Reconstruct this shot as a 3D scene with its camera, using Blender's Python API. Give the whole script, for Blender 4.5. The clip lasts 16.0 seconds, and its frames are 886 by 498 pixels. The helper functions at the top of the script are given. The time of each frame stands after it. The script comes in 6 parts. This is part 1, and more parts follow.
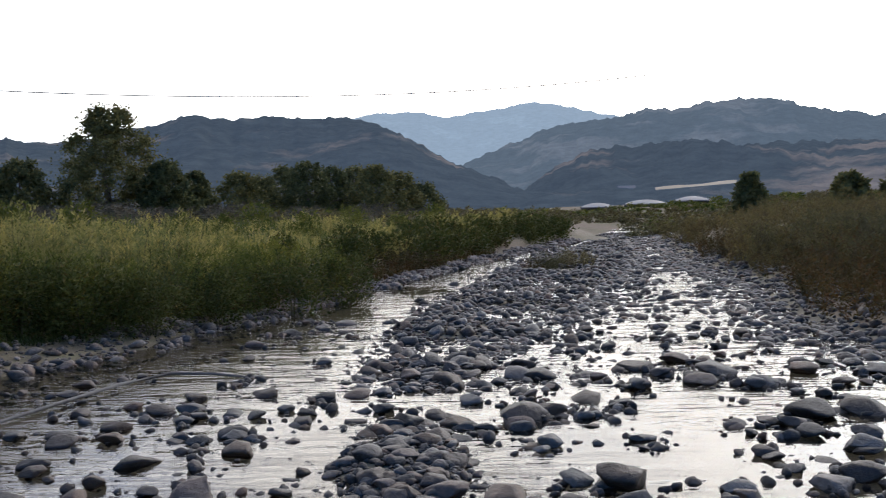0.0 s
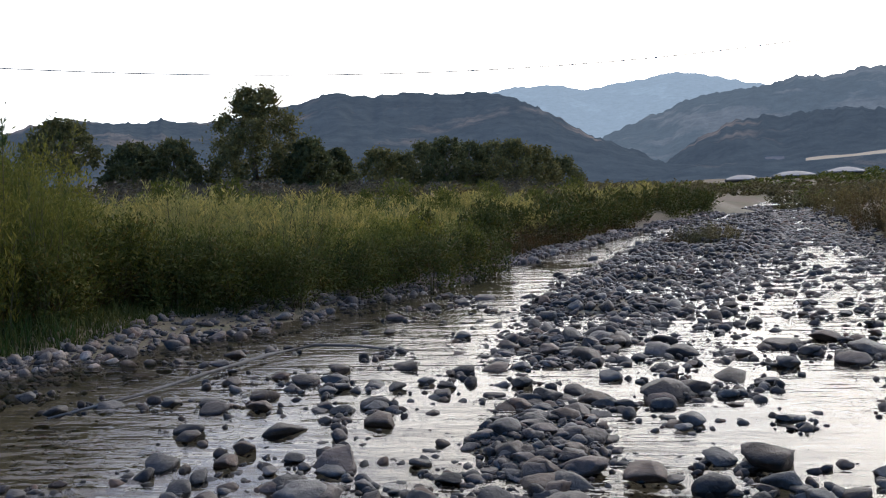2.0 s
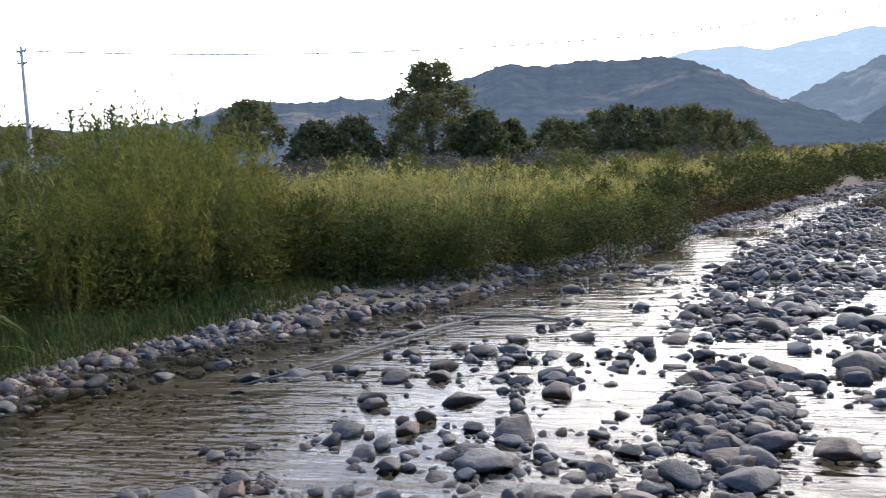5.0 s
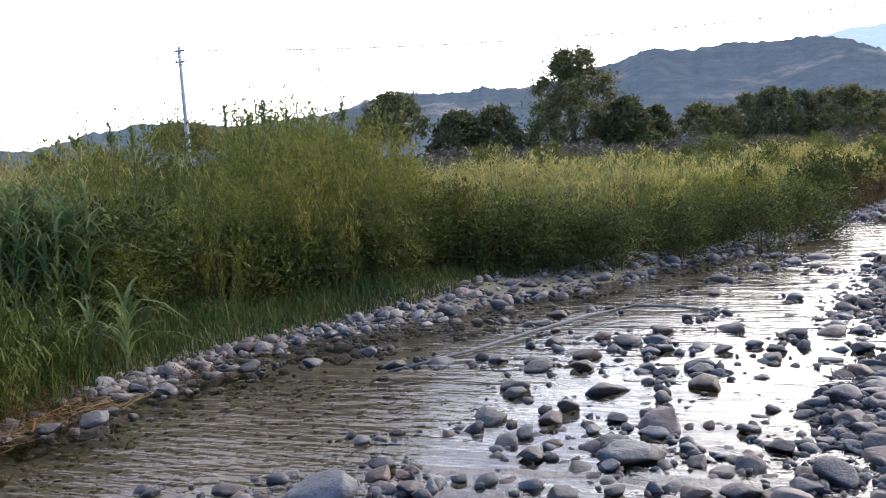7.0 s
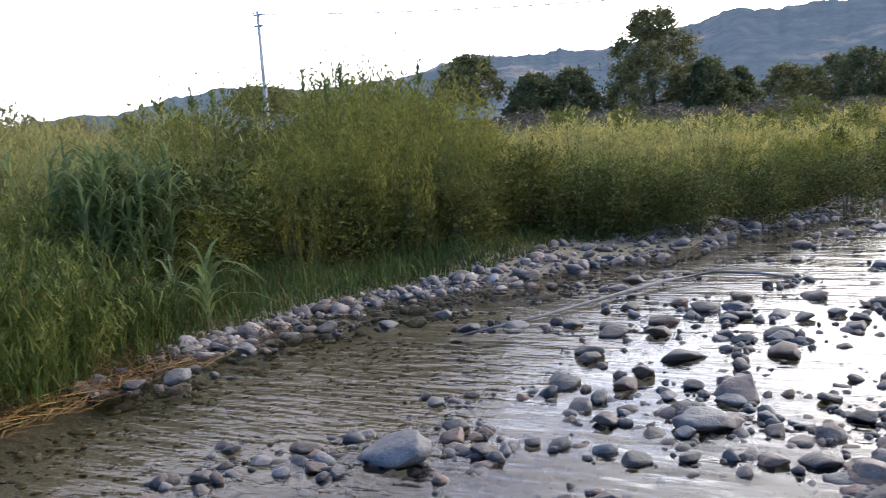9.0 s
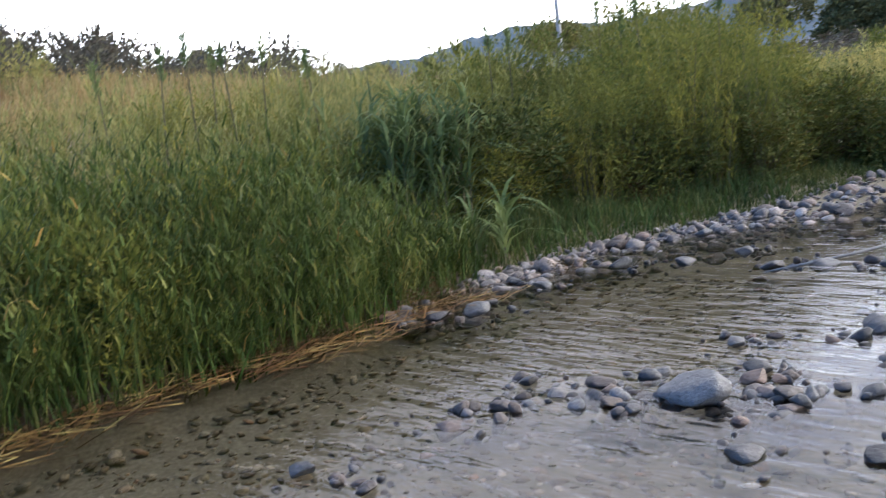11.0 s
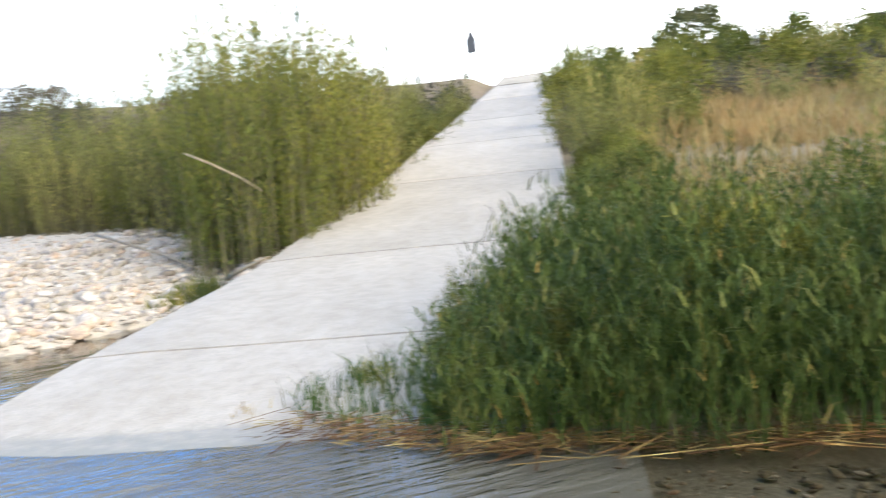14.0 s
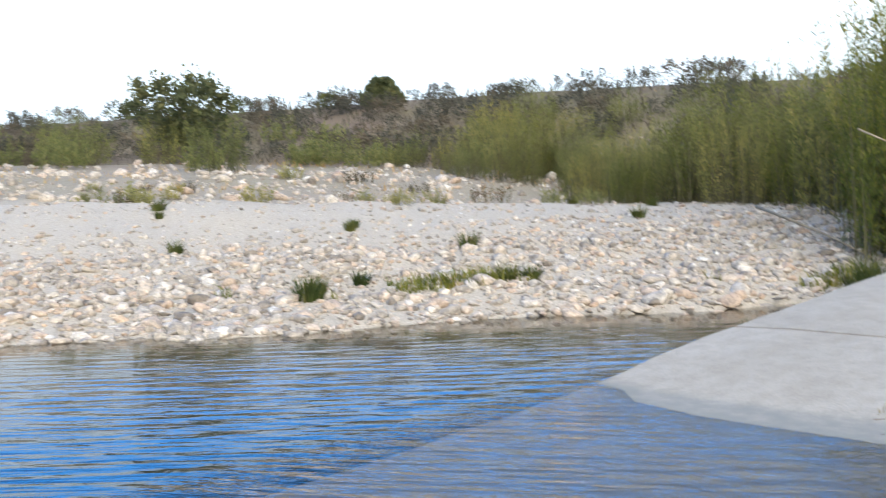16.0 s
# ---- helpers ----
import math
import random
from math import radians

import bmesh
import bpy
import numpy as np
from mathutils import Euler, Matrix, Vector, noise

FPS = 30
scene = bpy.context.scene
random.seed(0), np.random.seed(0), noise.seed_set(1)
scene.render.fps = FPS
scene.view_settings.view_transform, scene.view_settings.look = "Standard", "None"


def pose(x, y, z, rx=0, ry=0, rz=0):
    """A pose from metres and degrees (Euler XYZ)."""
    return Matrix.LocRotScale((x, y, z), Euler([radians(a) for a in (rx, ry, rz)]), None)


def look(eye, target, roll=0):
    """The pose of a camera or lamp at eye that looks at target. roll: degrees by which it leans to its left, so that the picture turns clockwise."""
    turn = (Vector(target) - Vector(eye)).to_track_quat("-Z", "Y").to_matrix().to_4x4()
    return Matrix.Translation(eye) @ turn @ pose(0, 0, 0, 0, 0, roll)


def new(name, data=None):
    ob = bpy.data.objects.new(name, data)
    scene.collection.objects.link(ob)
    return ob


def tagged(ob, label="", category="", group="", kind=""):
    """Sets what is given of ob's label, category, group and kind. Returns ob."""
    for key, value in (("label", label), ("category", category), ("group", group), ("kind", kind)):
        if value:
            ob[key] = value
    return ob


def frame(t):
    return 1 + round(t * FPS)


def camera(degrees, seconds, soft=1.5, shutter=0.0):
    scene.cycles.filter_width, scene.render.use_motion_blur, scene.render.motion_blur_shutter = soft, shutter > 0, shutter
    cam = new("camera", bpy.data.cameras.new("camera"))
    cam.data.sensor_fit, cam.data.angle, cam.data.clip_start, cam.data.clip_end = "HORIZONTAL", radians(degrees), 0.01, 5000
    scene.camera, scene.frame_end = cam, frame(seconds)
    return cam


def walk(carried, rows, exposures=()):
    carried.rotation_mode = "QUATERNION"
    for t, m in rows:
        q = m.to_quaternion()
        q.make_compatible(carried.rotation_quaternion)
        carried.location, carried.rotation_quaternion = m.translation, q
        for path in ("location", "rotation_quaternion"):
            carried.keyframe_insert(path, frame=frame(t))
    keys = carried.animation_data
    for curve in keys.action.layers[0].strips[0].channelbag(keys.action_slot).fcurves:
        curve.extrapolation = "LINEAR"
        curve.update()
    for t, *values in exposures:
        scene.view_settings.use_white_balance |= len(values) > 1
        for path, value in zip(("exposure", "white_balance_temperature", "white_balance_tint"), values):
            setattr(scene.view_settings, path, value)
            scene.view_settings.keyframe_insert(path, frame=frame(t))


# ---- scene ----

# A shallow stony river, seen from a concrete ford; +y is upstream, the ramp leaves along -x.
EYE = 1.5
cam = camera(48.3, 16.0, soft=1.0, shutter=0.4)
walk(cam, [
    (0.0, pose(0, 0, EYE, 87.868, 1.484, -0.048)),
    (0.5, pose(0, 0, EYE, 87.566, 1.930, 2.610)),
    (1.0, pose(0, 0, EYE, 87.413, 2.030, 4.688)),
    (1.5, pose(0, 0, EYE, 87.352, 2.066, 6.897)),
    (2.0, pose(0, 0, EYE, 86.628, 1.990, 7.940)),
    (2.5, pose(0, 0, EYE, 85.760, 1.850, 8.540)),
    (3.0, pose(0, 0, EYE, 84.040, 1.890, 8.872)),
    (3.5, pose(0, 0, EYE, 83.030, 2.060, 9.590)),
    (4.0, pose(0, 0, EYE, 84.000, 2.560, 12.220)),
    (4.5, pose(0, 0, EYE, 84.690, 2.760, 14.970)),
    (5.0, pose(0, 0, EYE, 85.430, 3.460, 18.030)),
    (5.2, pose(0, 0, EYE, 85.550, 3.520, 19.280)),
    (7.3, pose(0, 0, EYE, 85.110, 4.180, 27.100)),
    (7.5, pose(0, 0, EYE, 84.950, 4.080, 27.580)),
    (8.0, pose(0, 0, EYE, 84.920, 4.050, 27.800)),
    (8.2, pose(0, 0, EYE, 84.420, 4.120, 27.900)),
    (10.3, pose(0, 0, EYE, 83.000, 6.200, 41.320)),
    (10.5, pose(0, 0, EYE, 82.770, 6.800, 43.470)),
    (11.0, pose(0, 0, EYE, 81.500, 6.800, 47.470)),
    (11.5, pose(0, 0, EYE, 79.480, 5.520, 53.330)),
    (11.8, pose(0, 0, EYE, 79.600, 6.800, 58.900)),
    (12.0, pose(0, 0, EYE, 80.050, 7.200, 61.240)),
    (12.5, pose(0, 0, EYE, 81.179, 8.783, 73.790)),
    (13.0, pose(0, 0, EYE, 83.009, 7.420, 81.639)),
    (13.5, pose(0, 0, EYE, 85.381, 6.283, 89.312)),
    (14.0, pose(0, 0, EYE, 86.274, 5.677, 99.201)),
    (14.5, pose(0, 0, EYE, 86.627, 4.893, 109.404)),
    (15.0, pose(0, 0, EYE, 85.443, 4.541, 117.693)),
    (15.5, pose(0, 0, EYE, 85.338, 3.738, 129.167)),
    (16.0, pose(0, 0, EYE, 87.198, 1.660, 136.358)),
], exposures=[(0.0, -0.35, 6300, 10), (2.0, -0.3, 6300, 10), (3.0, -0.2, 6300, 10), (4.0, 0.27, 6300, 10), (5.0, 0.52, 6250, 11), (8.0, 0.8, 6200, 12), (10.5, 0.9, 6150, 10), (12.0, 1.2, 5950, 6), (13.0, 1.28, 6350, 0), (14.0, 1.22, 6350, 4), (15.0, 1.08, 6250, 4), (16.0, 0.64, 6050, 4)])

# ---- light ----
SUN_AZ, SUN_EL = 30.0, 18.0
world = bpy.data.worlds.new("world")
scene.world = world
world.use_nodes = True
wn, wl = world.node_tree.nodes, world.node_tree.links
sky = wn.new("ShaderNodeTexSky")
sky.sky_type = "NISHITA"
sky.sun_disc = False
sky.sun_elevation = radians(SUN_EL)
sky.sun_rotation = radians(SUN_AZ)
sky.air_density, sky.dust_density, sky.ozone_density = 1.0, 0.4, 4.0


def world_math(op, a1, b1):
    n = wn.new("ShaderNodeMath")
    n.operation, n.use_clamp = op, op != "ADD"
    for sock, v in zip(n.inputs, (a1, b1)):
        if isinstance(v, float):
            sock.default_value = v
        else:
            wl.new(v, sock)
    return n.outputs[0]


def world_range(v, a0, a1, b0, b1):
    n = wn.new("ShaderNodeMapRange")
    n.interpolation_type = "SMOOTHSTEP"
    for sock, q in zip(n.inputs[1:5], (a0, a1, b0, b1)):
        sock.default_value = q
    wl.new(v, n.inputs[0])
    return n.outputs[0]


# evening cloud: a bright veil over the upper valley and along the horizon, clear blue behind
coord = wn.new("ShaderNodeTexCoord")
parts = wn.new("ShaderNodeSeparateXYZ")
wl.new(coord.outputs["Generated"], parts.inputs[0])
stretch = wn.new("ShaderNodeMapping")
stretch.inputs["Scale"].default_value = (1, 1, 3)
wl.new(coord.outputs["Generated"], stretch.inputs["Vector"])
cloud = wn.new("ShaderNodeTexNoise")
cloud.inputs["Scale"].default_value, cloud.inputs["Detail"].default_value = 2.2, 5
wl.new(stretch.outputs[0], cloud.inputs["Vector"])
lean = wn.new("ShaderNodeMath")
lean.operation = "MULTIPLY_ADD"
wl.new(parts.outputs["Z"], lean.inputs[0])
lean.inputs[1].default_value = 0.35
wl.new(parts.outputs["Y"], lean.inputs[2])
upstream = world_range(lean.outputs[0], -0.35, 0.35, 0.0, 1.0)
low = world_range(parts.outputs["Z"], 0.18, 0.29, 1.0, 0.0)
high = world_range(parts.outputs["Z"], 0.25, 0.9, 1.0, 0.9)
puff = world_range(cloud.outputs["Fac"], 0.3, 0.7, 0.65, 1.0)
veil = world_math("MULTIPLY", world_math("MULTIPLY", upstream, high), puff)
veil = world_math("MAXIMUM", veil, world_math("MULTIPLY", low, 0.95))
tint = wn.new("ShaderNodeMix")
tint.data_type, tint.blend_type = "RGBA", "MULTIPLY"
tint.inputs[0].default_value = 1.0
wl.new(sky.outputs["Color"], tint.inputs[6])
tint.inputs[7].default_value = (0.7, 2.25, 3.5, 1)
blend = wn.new("ShaderNodeMix")
blend.data_type = "RGBA"
wl.new(veil, blend.inputs[0])
wl.new(tint.outputs[2], blend.inputs[6])
# the cloud is brightest round the hidden sun
aim = wn.new("ShaderNodeVectorMath")
aim.operation = "DOT_PRODUCT"
wl.new(coord.outputs["Generated"], aim.inputs[0])
aim.inputs[1].default_value = (math.sin(radians(SUN_AZ)) * 0.95, math.cos(radians(SUN_AZ)) * 0.95, 0.3)
glow = world_range(aim.outputs["Value"], 0.5, 1.0, 0.0, 1.0)
bright = wn.new("ShaderNodeMix")
bright.data_type = "RGBA"
wl.new(glow, bright.inputs[0])
# white along the horizon, peach above it, greyer overhead
over = wn.new("ShaderNodeMix")
over.data_type = "RGBA"
wl.new(world_range(parts.outputs["Z"], 0.30, 0.62, 0.0, 1.0), over.inputs[0])
peach = wn.new("ShaderNodeMix")
peach.data_type = "RGBA"
wl.new(world_range(parts.outputs["Z"], 0.14, 0.32, 0.0, 1.0), peach.inputs[0])
peach.inputs[6].default_value = (24.0, 23.6, 23.4, 1)
peach.inputs[7].default_value = (10.4, 9.0, 8.2, 1)
wl.new(peach.outputs[2], over.inputs[6])
over.inputs[7].default_value = (8.6, 9.2, 10.4, 1)
wl.new(over.outputs[2], bright.inputs[6])
bright.inputs[7].default_value = (42.0, 38.5, 34.5, 1)
# and thinner away from the sun
thin = wn.new("ShaderNodeMix")
thin.data_type = "RGBA"
wl.new(world_range(parts.outputs["Y"], -0.6, 0.5, 0.0, 1.0), thin.inputs[0])
thin.inputs[6].default_value = (7.2, 7.4, 7.6, 1)
wl.new(bright.outputs[2], thin.inputs[7])
wl.new(thin.outputs[2], blend.inputs[7])
wl.new(blend.outputs[2], wn["Background"].inputs["Color"])
wn["Background"].inputs["Strength"].default_value = 0.13

lamp = bpy.data.lights.new("sun", "SUN")
lamp.energy, lamp.angle, lamp.color = 0.5, radians(40), (1.0, 0.9, 0.8)
sun = new("sun", lamp)
a, e = radians(SUN_AZ), radians(SUN_EL + 10)
toward = Vector((math.sin(a) * math.cos(e), math.cos(a) * math.cos(e), math.sin(e)))
sun.matrix_world = look(toward * 50, (0, 0, 0))

# ---- small tools ----
rng = np.random.default_rng(11)


def smooth(a0, b0, v):
    u = np.clip((np.asarray(v, float) - a0) / (b0 - a0), 0, 1)
    return u * u * (3 - 2 * u)


def vnoise(x, y, seed=0):
    """Smooth value noise on the plane, -1 to 1."""
    x, y = np.asarray(x, float), np.asarray(y, float)
    i, j = np.floor(x), np.floor(y)
    u, v = x - i, y - j
    u, v = u * u * (3 - 2 * u), v * v * (3 - 2 * v)

    def h(p, q):
        s = np.sin(p * 127.1 + q * 311.7 + seed * 74.7) * 43758.5453
        return (s - np.floor(s)) * 2 - 1
    return (h(i, j) * (1 - u) + h(i + 1, j) * u) * (1 - v) + (h(i, j + 1) * (1 - u) + h(i + 1, j + 1) * u) * v


def fbm(x, y, seed=0, octaves=4):
    total, amp = 0.0, 1.0
    for o in range(octaves):
        total = total + amp * vnoise(x * 2 ** o, y * 2 ** o, seed + o)
        amp *= 0.5
    return total


def mesh_np(name, verts, faces, material, shade=False):
    verts, faces = np.asarray(verts, np.float32), np.asarray(faces, np.int32)
    k = faces.shape[1]
    me = bpy.data.meshes.new(name)
    me.vertices.add(len(verts))
    me.vertices.foreach_set("co", verts.ravel())
    me.loops.add(faces.size)
    me.loops.foreach_set("vertex_index", faces.ravel())
    me.polygons.add(len(faces))
    me.polygons.foreach_set("loop_start", np.arange(len(faces), dtype=np.int32) * k)
    me.polygons.foreach_set("use_smooth", np.full(len(faces), shade, dtype=bool))
    me.update(calc_edges=True)
    me.materials.append(material)
    return me


def mesh_bm(name, bm, material, shade=False):
    me = bpy.data.meshes.new(name)
    bm.to_mesh(me)
    bm.free()
    for p in me.polygons:
        p.use_smooth = shade
    me.materials.append(material)
    return me


def part(name, me, parent, label=""):
    ob = new(name, me)
    ob.parent = parent
    return tagged(ob, label)


def box(bm, x0, x1, y0, y1, z0, z1, bevel=0.0):
    m = Matrix.LocRotScale(((x0 + x1) / 2, (y0 + y1) / 2, (z0 + z1) / 2), None, (x1 - x0, y1 - y0, z1 - z0))
    made = bmesh.ops.create_cube(bm, size=1, matrix=m)
    if bevel:
        edges = list({ed for v in made["verts"] for ed in v.link_edges})
        bmesh.ops.bevel(bm, geom=edges, offset=bevel, segments=2, affect="EDGES")
    return bm


def tube(bm, pts, radii, sides=8):
    rings = []
    for i, p in enumerate(pts):
        p = Vector(p)
        d = (Vector(pts[min(i + 1, len(pts) - 1)]) - Vector(pts[max(i - 1, 0)])).normalized()
        u = d.orthogonal().normalized() if abs(d.z) < 0.95 else Vector((1, 0, 0))
        u = (u - d * u.dot(d)).normalized()
        w = d.cross(u)
        r = radii[i] if hasattr(radii, "__len__") else radii
        rings.append([bm.verts.new(p + (u * math.cos(q) + w * math.sin(q)) * r) for q in np.linspace(0, 2 * math.pi, sides, endpoint=False)])
    for r0, r1 in zip(rings, rings[1:]):
        for k in range(sides):
            bm.faces.new((r0[k], r0[(k + 1) % sides], r1[(k + 1) % sides], r1[k]))
    bm.faces.new(rings[0][::-1])
    bm.faces.new(rings[-1])
    return bm


# ---- materials ----
class Nodes:
    def __init__(self, name):
        self.mat = bpy.data.materials.new(name)
        self.mat.use_nodes = True
        self.tree = self.mat.node_tree
        self.bsdf = self.tree.nodes["Principled BSDF"]
        self.out = self.tree.nodes["Material Output"]

    def add(self, kind, **values):
        n = self.tree.nodes.new(kind)
        for key, v in values.items():
            if key in ("operation", "blend_type", "data_type", "attribute_name", "feature"):
                setattr(n, key, v)
            else:
                n.inputs[key.replace("_", " ")].default_value = v
        return n

    def link(self, a1, b1):
        self.tree.links.new(a1, b1)

    def coords(self, scale=(1, 1, 1), kind="Object"):
        tc = self.add("ShaderNodeTexCoord")
        mp = self.add("ShaderNodeMapping")
        mp.inputs["Scale"].default_value = scale
        self.link(tc.outputs[kind], mp.inputs["Vector"])
        return mp.outputs["Vector"]

    def world_coords(self, scale=(1, 1, 1)):
        g = self.add("ShaderNodeNewGeometry")
        mp = self.add("ShaderNodeMapping")
        mp.inputs["Scale"].default_value = scale
        self.link(g.outputs["Position"], mp.inputs["Vector"])
        return mp.outputs["Vector"]

    def noise(self, vec, scale, detail=4.0, rough=0.55):
        n = self.add("ShaderNodeTexNoise", Scale=scale, Detail=detail, Roughness=rough)
        self.link(vec, n.inputs["Vector"])
        return n.outputs["Fac"]

    def ramp(self, fac, stops):
        n = self.add("ShaderNodeValToRGB")
        el = n.color_ramp.elements
        while len(el) < len(stops):
            el.new(0.5)
        for k, (p, c) in zip(el, stops):
            k.position, k.color = p, (*c, 1) if len(c) == 3 else c
        self.link(fac, n.inputs["Fac"])
        return n.outputs["Color"]

    def mix(self, fac, c0, c1, blend="MIX"):
        n = self.tree.nodes.new("ShaderNodeMix")
        n.data_type, n.blend_type = "RGBA", blend
        for sock, v in ((n.inputs[0], fac), (n.inputs[6], c0), (n.inputs[7], c1)):
            if isinstance(v, (int, float)):
                sock.default_value = v
            elif isinstance(v, tuple):
                sock.default_value = (*v, 1)
            else:
                self.link(v, sock)
        return n.outputs[2]

    def bump(self, height, strength, distance=0.01):
        n = self.add("ShaderNodeBump", Strength=strength, Distance=distance)
        self.link(height, n.inputs["Height"])
        return n.outputs["Normal"]

    def finish(self, color, rough=0.8, normal=None, specular=0.3):
        self.link(color, self.bsdf.inputs["Base Color"])
        if isinstance(rough, (int, float)):
            self.bsdf.inputs["Roughness"].default_value = rough
        else:
            self.link(rough, self.bsdf.inputs["Roughness"])
        self.bsdf.inputs["Specular IOR Level"].default_value = specular
        if normal:
            self.link(normal, self.bsdf.inputs["Normal"])
        return self.mat


def stone_material(name, single, stops, rough=0.55):
    n = Nodes(name)
    if single:
        rnd = n.add("ShaderNodeObjectInfo").outputs["Random"]
    else:
        rnd = n.add("ShaderNodeNewGeometry").outputs["Random Per Island"]
    base = n.ramp(rnd, stops)
    pos = n.world_coords()
    stain, lumps, grain = n.noise(pos, 11.0, 5), n.noise(pos, 34.0, 4, 0.6), n.noise(pos, 120.0, 3, 0.7)
    c = n.mix(1.0, base, n.ramp(stain, [(0.3, (0.5, 0.5, 0.5)), (0.5, (0.85, 0.82, 0.78)), (0.72, (1.2, 1.15, 1.08))]), "MULTIPLY")
    c = n.mix(0.7, c, n.ramp(lumps, [(0.35, (0.6, 0.58, 0.56)), (0.6, (1.05, 1.05, 1.05))]), "MULTIPLY")
    c = n.mix(0.6, c, n.ramp(grain, [(0.3, (0.5, 0.5, 0.5)), (0.75, (1.0, 1.0, 1.0))]), "MULTIPLY")
    mixed = n.add("ShaderNodeMath", operation="MULTIPLY_ADD")
    n.link(grain, mixed.inputs[0])
    mixed.inputs[1].default_value = 0.35
    n.link(lumps, mixed.inputs[2])
    return n.finish(c, rough, n.bump(mixed.outputs[0], 0.8, 0.014), 0.4)


STONE_STOPS = [(0.0, (0.022, 0.018, 0.016)), (0.14, (0.055, 0.051, 0.051)), (0.28, (0.058, 0.036, 0.025)), (0.42, (0.078, 0.073, 0.072)), (0.55, (0.10, 0.06, 0.037)), (0.68, (0.038, 0.034, 0.032)), (0.84, (0.13, 0.122, 0.118)), (0.93, (0.13, 0.066, 0.037)), (1.0, (0.19, 0.175, 0.16))]
PALE_STOPS = [(0.0, (0.22, 0.18, 0.14)), (0.15, (0.48, 0.41, 0.33)), (0.35, (0.37, 0.32, 0.265)), (0.6, (0.60, 0.53, 0.44)), (0.8, (0.50, 0.36, 0.25)), (1.0, (0.70, 0.65, 0.58))]
BED_STOPS = [(0.0, (0.154, 0.110, 0.059)), (0.4, (0.253, 0.184, 0.095)), (0.65, (0.209, 0.173, 0.109)), (0.82, (0.363, 0.294, 0.190)), (0.93, (0.550, 0.473, 0.351)), (1.0, (0.374, 0.200, 0.095))]
M_STONE = stone_material("river_stone", True, STONE_STOPS)
M_STONES = stone_material("river_stones", False, STONE_STOPS)
M_PALE = stone_material("pale_gravel", False, PALE_STOPS, 0.8)
BANK_STOPS = [(0.0, (0.075, 0.062, 0.052)), (0.3, (0.158, 0.136, 0.121)), (0.5, (0.143, 0.097, 0.069)), (0.7, (0.225, 0.196, 0.174)), (0.85, (0.210, 0.136, 0.094)), (1.0, (0.390, 0.341, 0.304))]
M_BANKSTONES = stone_material("bank_stones", False, BANK_STOPS, 0.7)
M_PALE_ONE = stone_material("pale_cobble", True, PALE_STOPS, 0.8)
M_BED = stone_material("bed_pebbles", False, BED_STOPS, 0.6)


def leaf_material(name, stops, translucent=0.35, rough=0.6, clumpy=0.55):
    """Leaves: each blade has its own tone; light comes through them."""
    n = Nodes(name)
    rnd = n.add("ShaderNodeNewGeometry").outputs["Random Per Island"]
    clump = n.add("ShaderNodeMapRange")
    for sock, q in zip(clump.inputs[1:5], (0.32, 0.68, 0.0, 1.0)):
        sock.default_value = q
    n.link(n.noise(n.world_coords((1, 1, 0.55)), 3.2, 3), clump.inputs[0])
    c = n.mix(clumpy, n.ramp(rnd, stops), n.ramp(clump.outputs[0], stops[:-1]))
    c = n.mix(0.8, c, n.ramp(n.noise(n.world_coords(), 0.8, 4), [(0.3, (0.5, 0.56, 0.5)), (0.5, (0.85, 0.88, 0.8)), (0.7, (1.15, 1.08, 0.95))]), "MULTIPLY")
    c = n.mix(0.9, c, n.ramp(n.add("ShaderNodeObjectInfo").outputs["Random"], [(0.0, (0.6, 0.68, 0.62)), (0.5, (0.9, 0.92, 0.85)), (1.0, (1.2, 1.1, 0.88))]), "MULTIPLY")
    n.finish(c, rough, None, 0.08)
    tr = n.add("ShaderNodeBsdfTranslucent")
    n.link(c, tr.inputs["Color"])
    mx = n.add("ShaderNodeMixShader", Fac=translucent)
    n.link(n.bsdf.outputs[0], mx.inputs[1])
    n.link(tr.outputs[0], mx.inputs[2])
    n.link(mx.outputs[0], n.out.inputs["Surface"])
    return n.mat


M_WILLOW = leaf_material("willow_leaves", [(0.0, (0.115, 0.112, 0.042)), (0.45, (0.26, 0.235, 0.085)), (0.8, (0.41, 0.34, 0.125)), (1.0, (0.50, 0.38, 0.19))], 0.48)
M_GREENWILLOW = leaf_material("green_willow_leaves", [(0.0, (0.052, 0.063, 0.016)), (0.45, (0.112, 0.123, 0.027)), (0.8, (0.212, 0.199, 0.043)), (1.0, (0.373, 0.260, 0.073))], 0.33)
M_STAND = leaf_material("leafy_willow_leaves", [(0.0, (0.060, 0.070, 0.018)), (0.45, (0.125, 0.129, 0.030)), (0.8, (0.213, 0.193, 0.046)), (1.0, (0.328, 0.238, 0.071))], 0.42)
M_FRESH = leaf_material("fresh_willow_leaves", [(0.0, (0.084, 0.094, 0.034)), (0.45, (0.202, 0.192, 0.062)), (0.8, (0.315, 0.267, 0.096)), (1.0, (0.413, 0.290, 0.132))], 0.45)
M_DARKWILLOW = leaf_material("dark_shrub_leaves", [(0.0, (0.036, 0.045, 0.012)), (0.5, (0.072, 0.078, 0.019)), (0.85, (0.120, 0.113, 0.028)), (1.0, (0.218, 0.109, 0.039))], 0.18)
M_GRASS = leaf_material("bank_grass", [(0.0, (0.02, 0.04, 0.011)), (0.45, (0.048, 0.08, 0.022)), (0.8, (0.085, 0.115, 0.034)), (0.93, (0.17, 0.16, 0.055)), (1.0, (0.32, 0.24, 0.11))], 0.28)
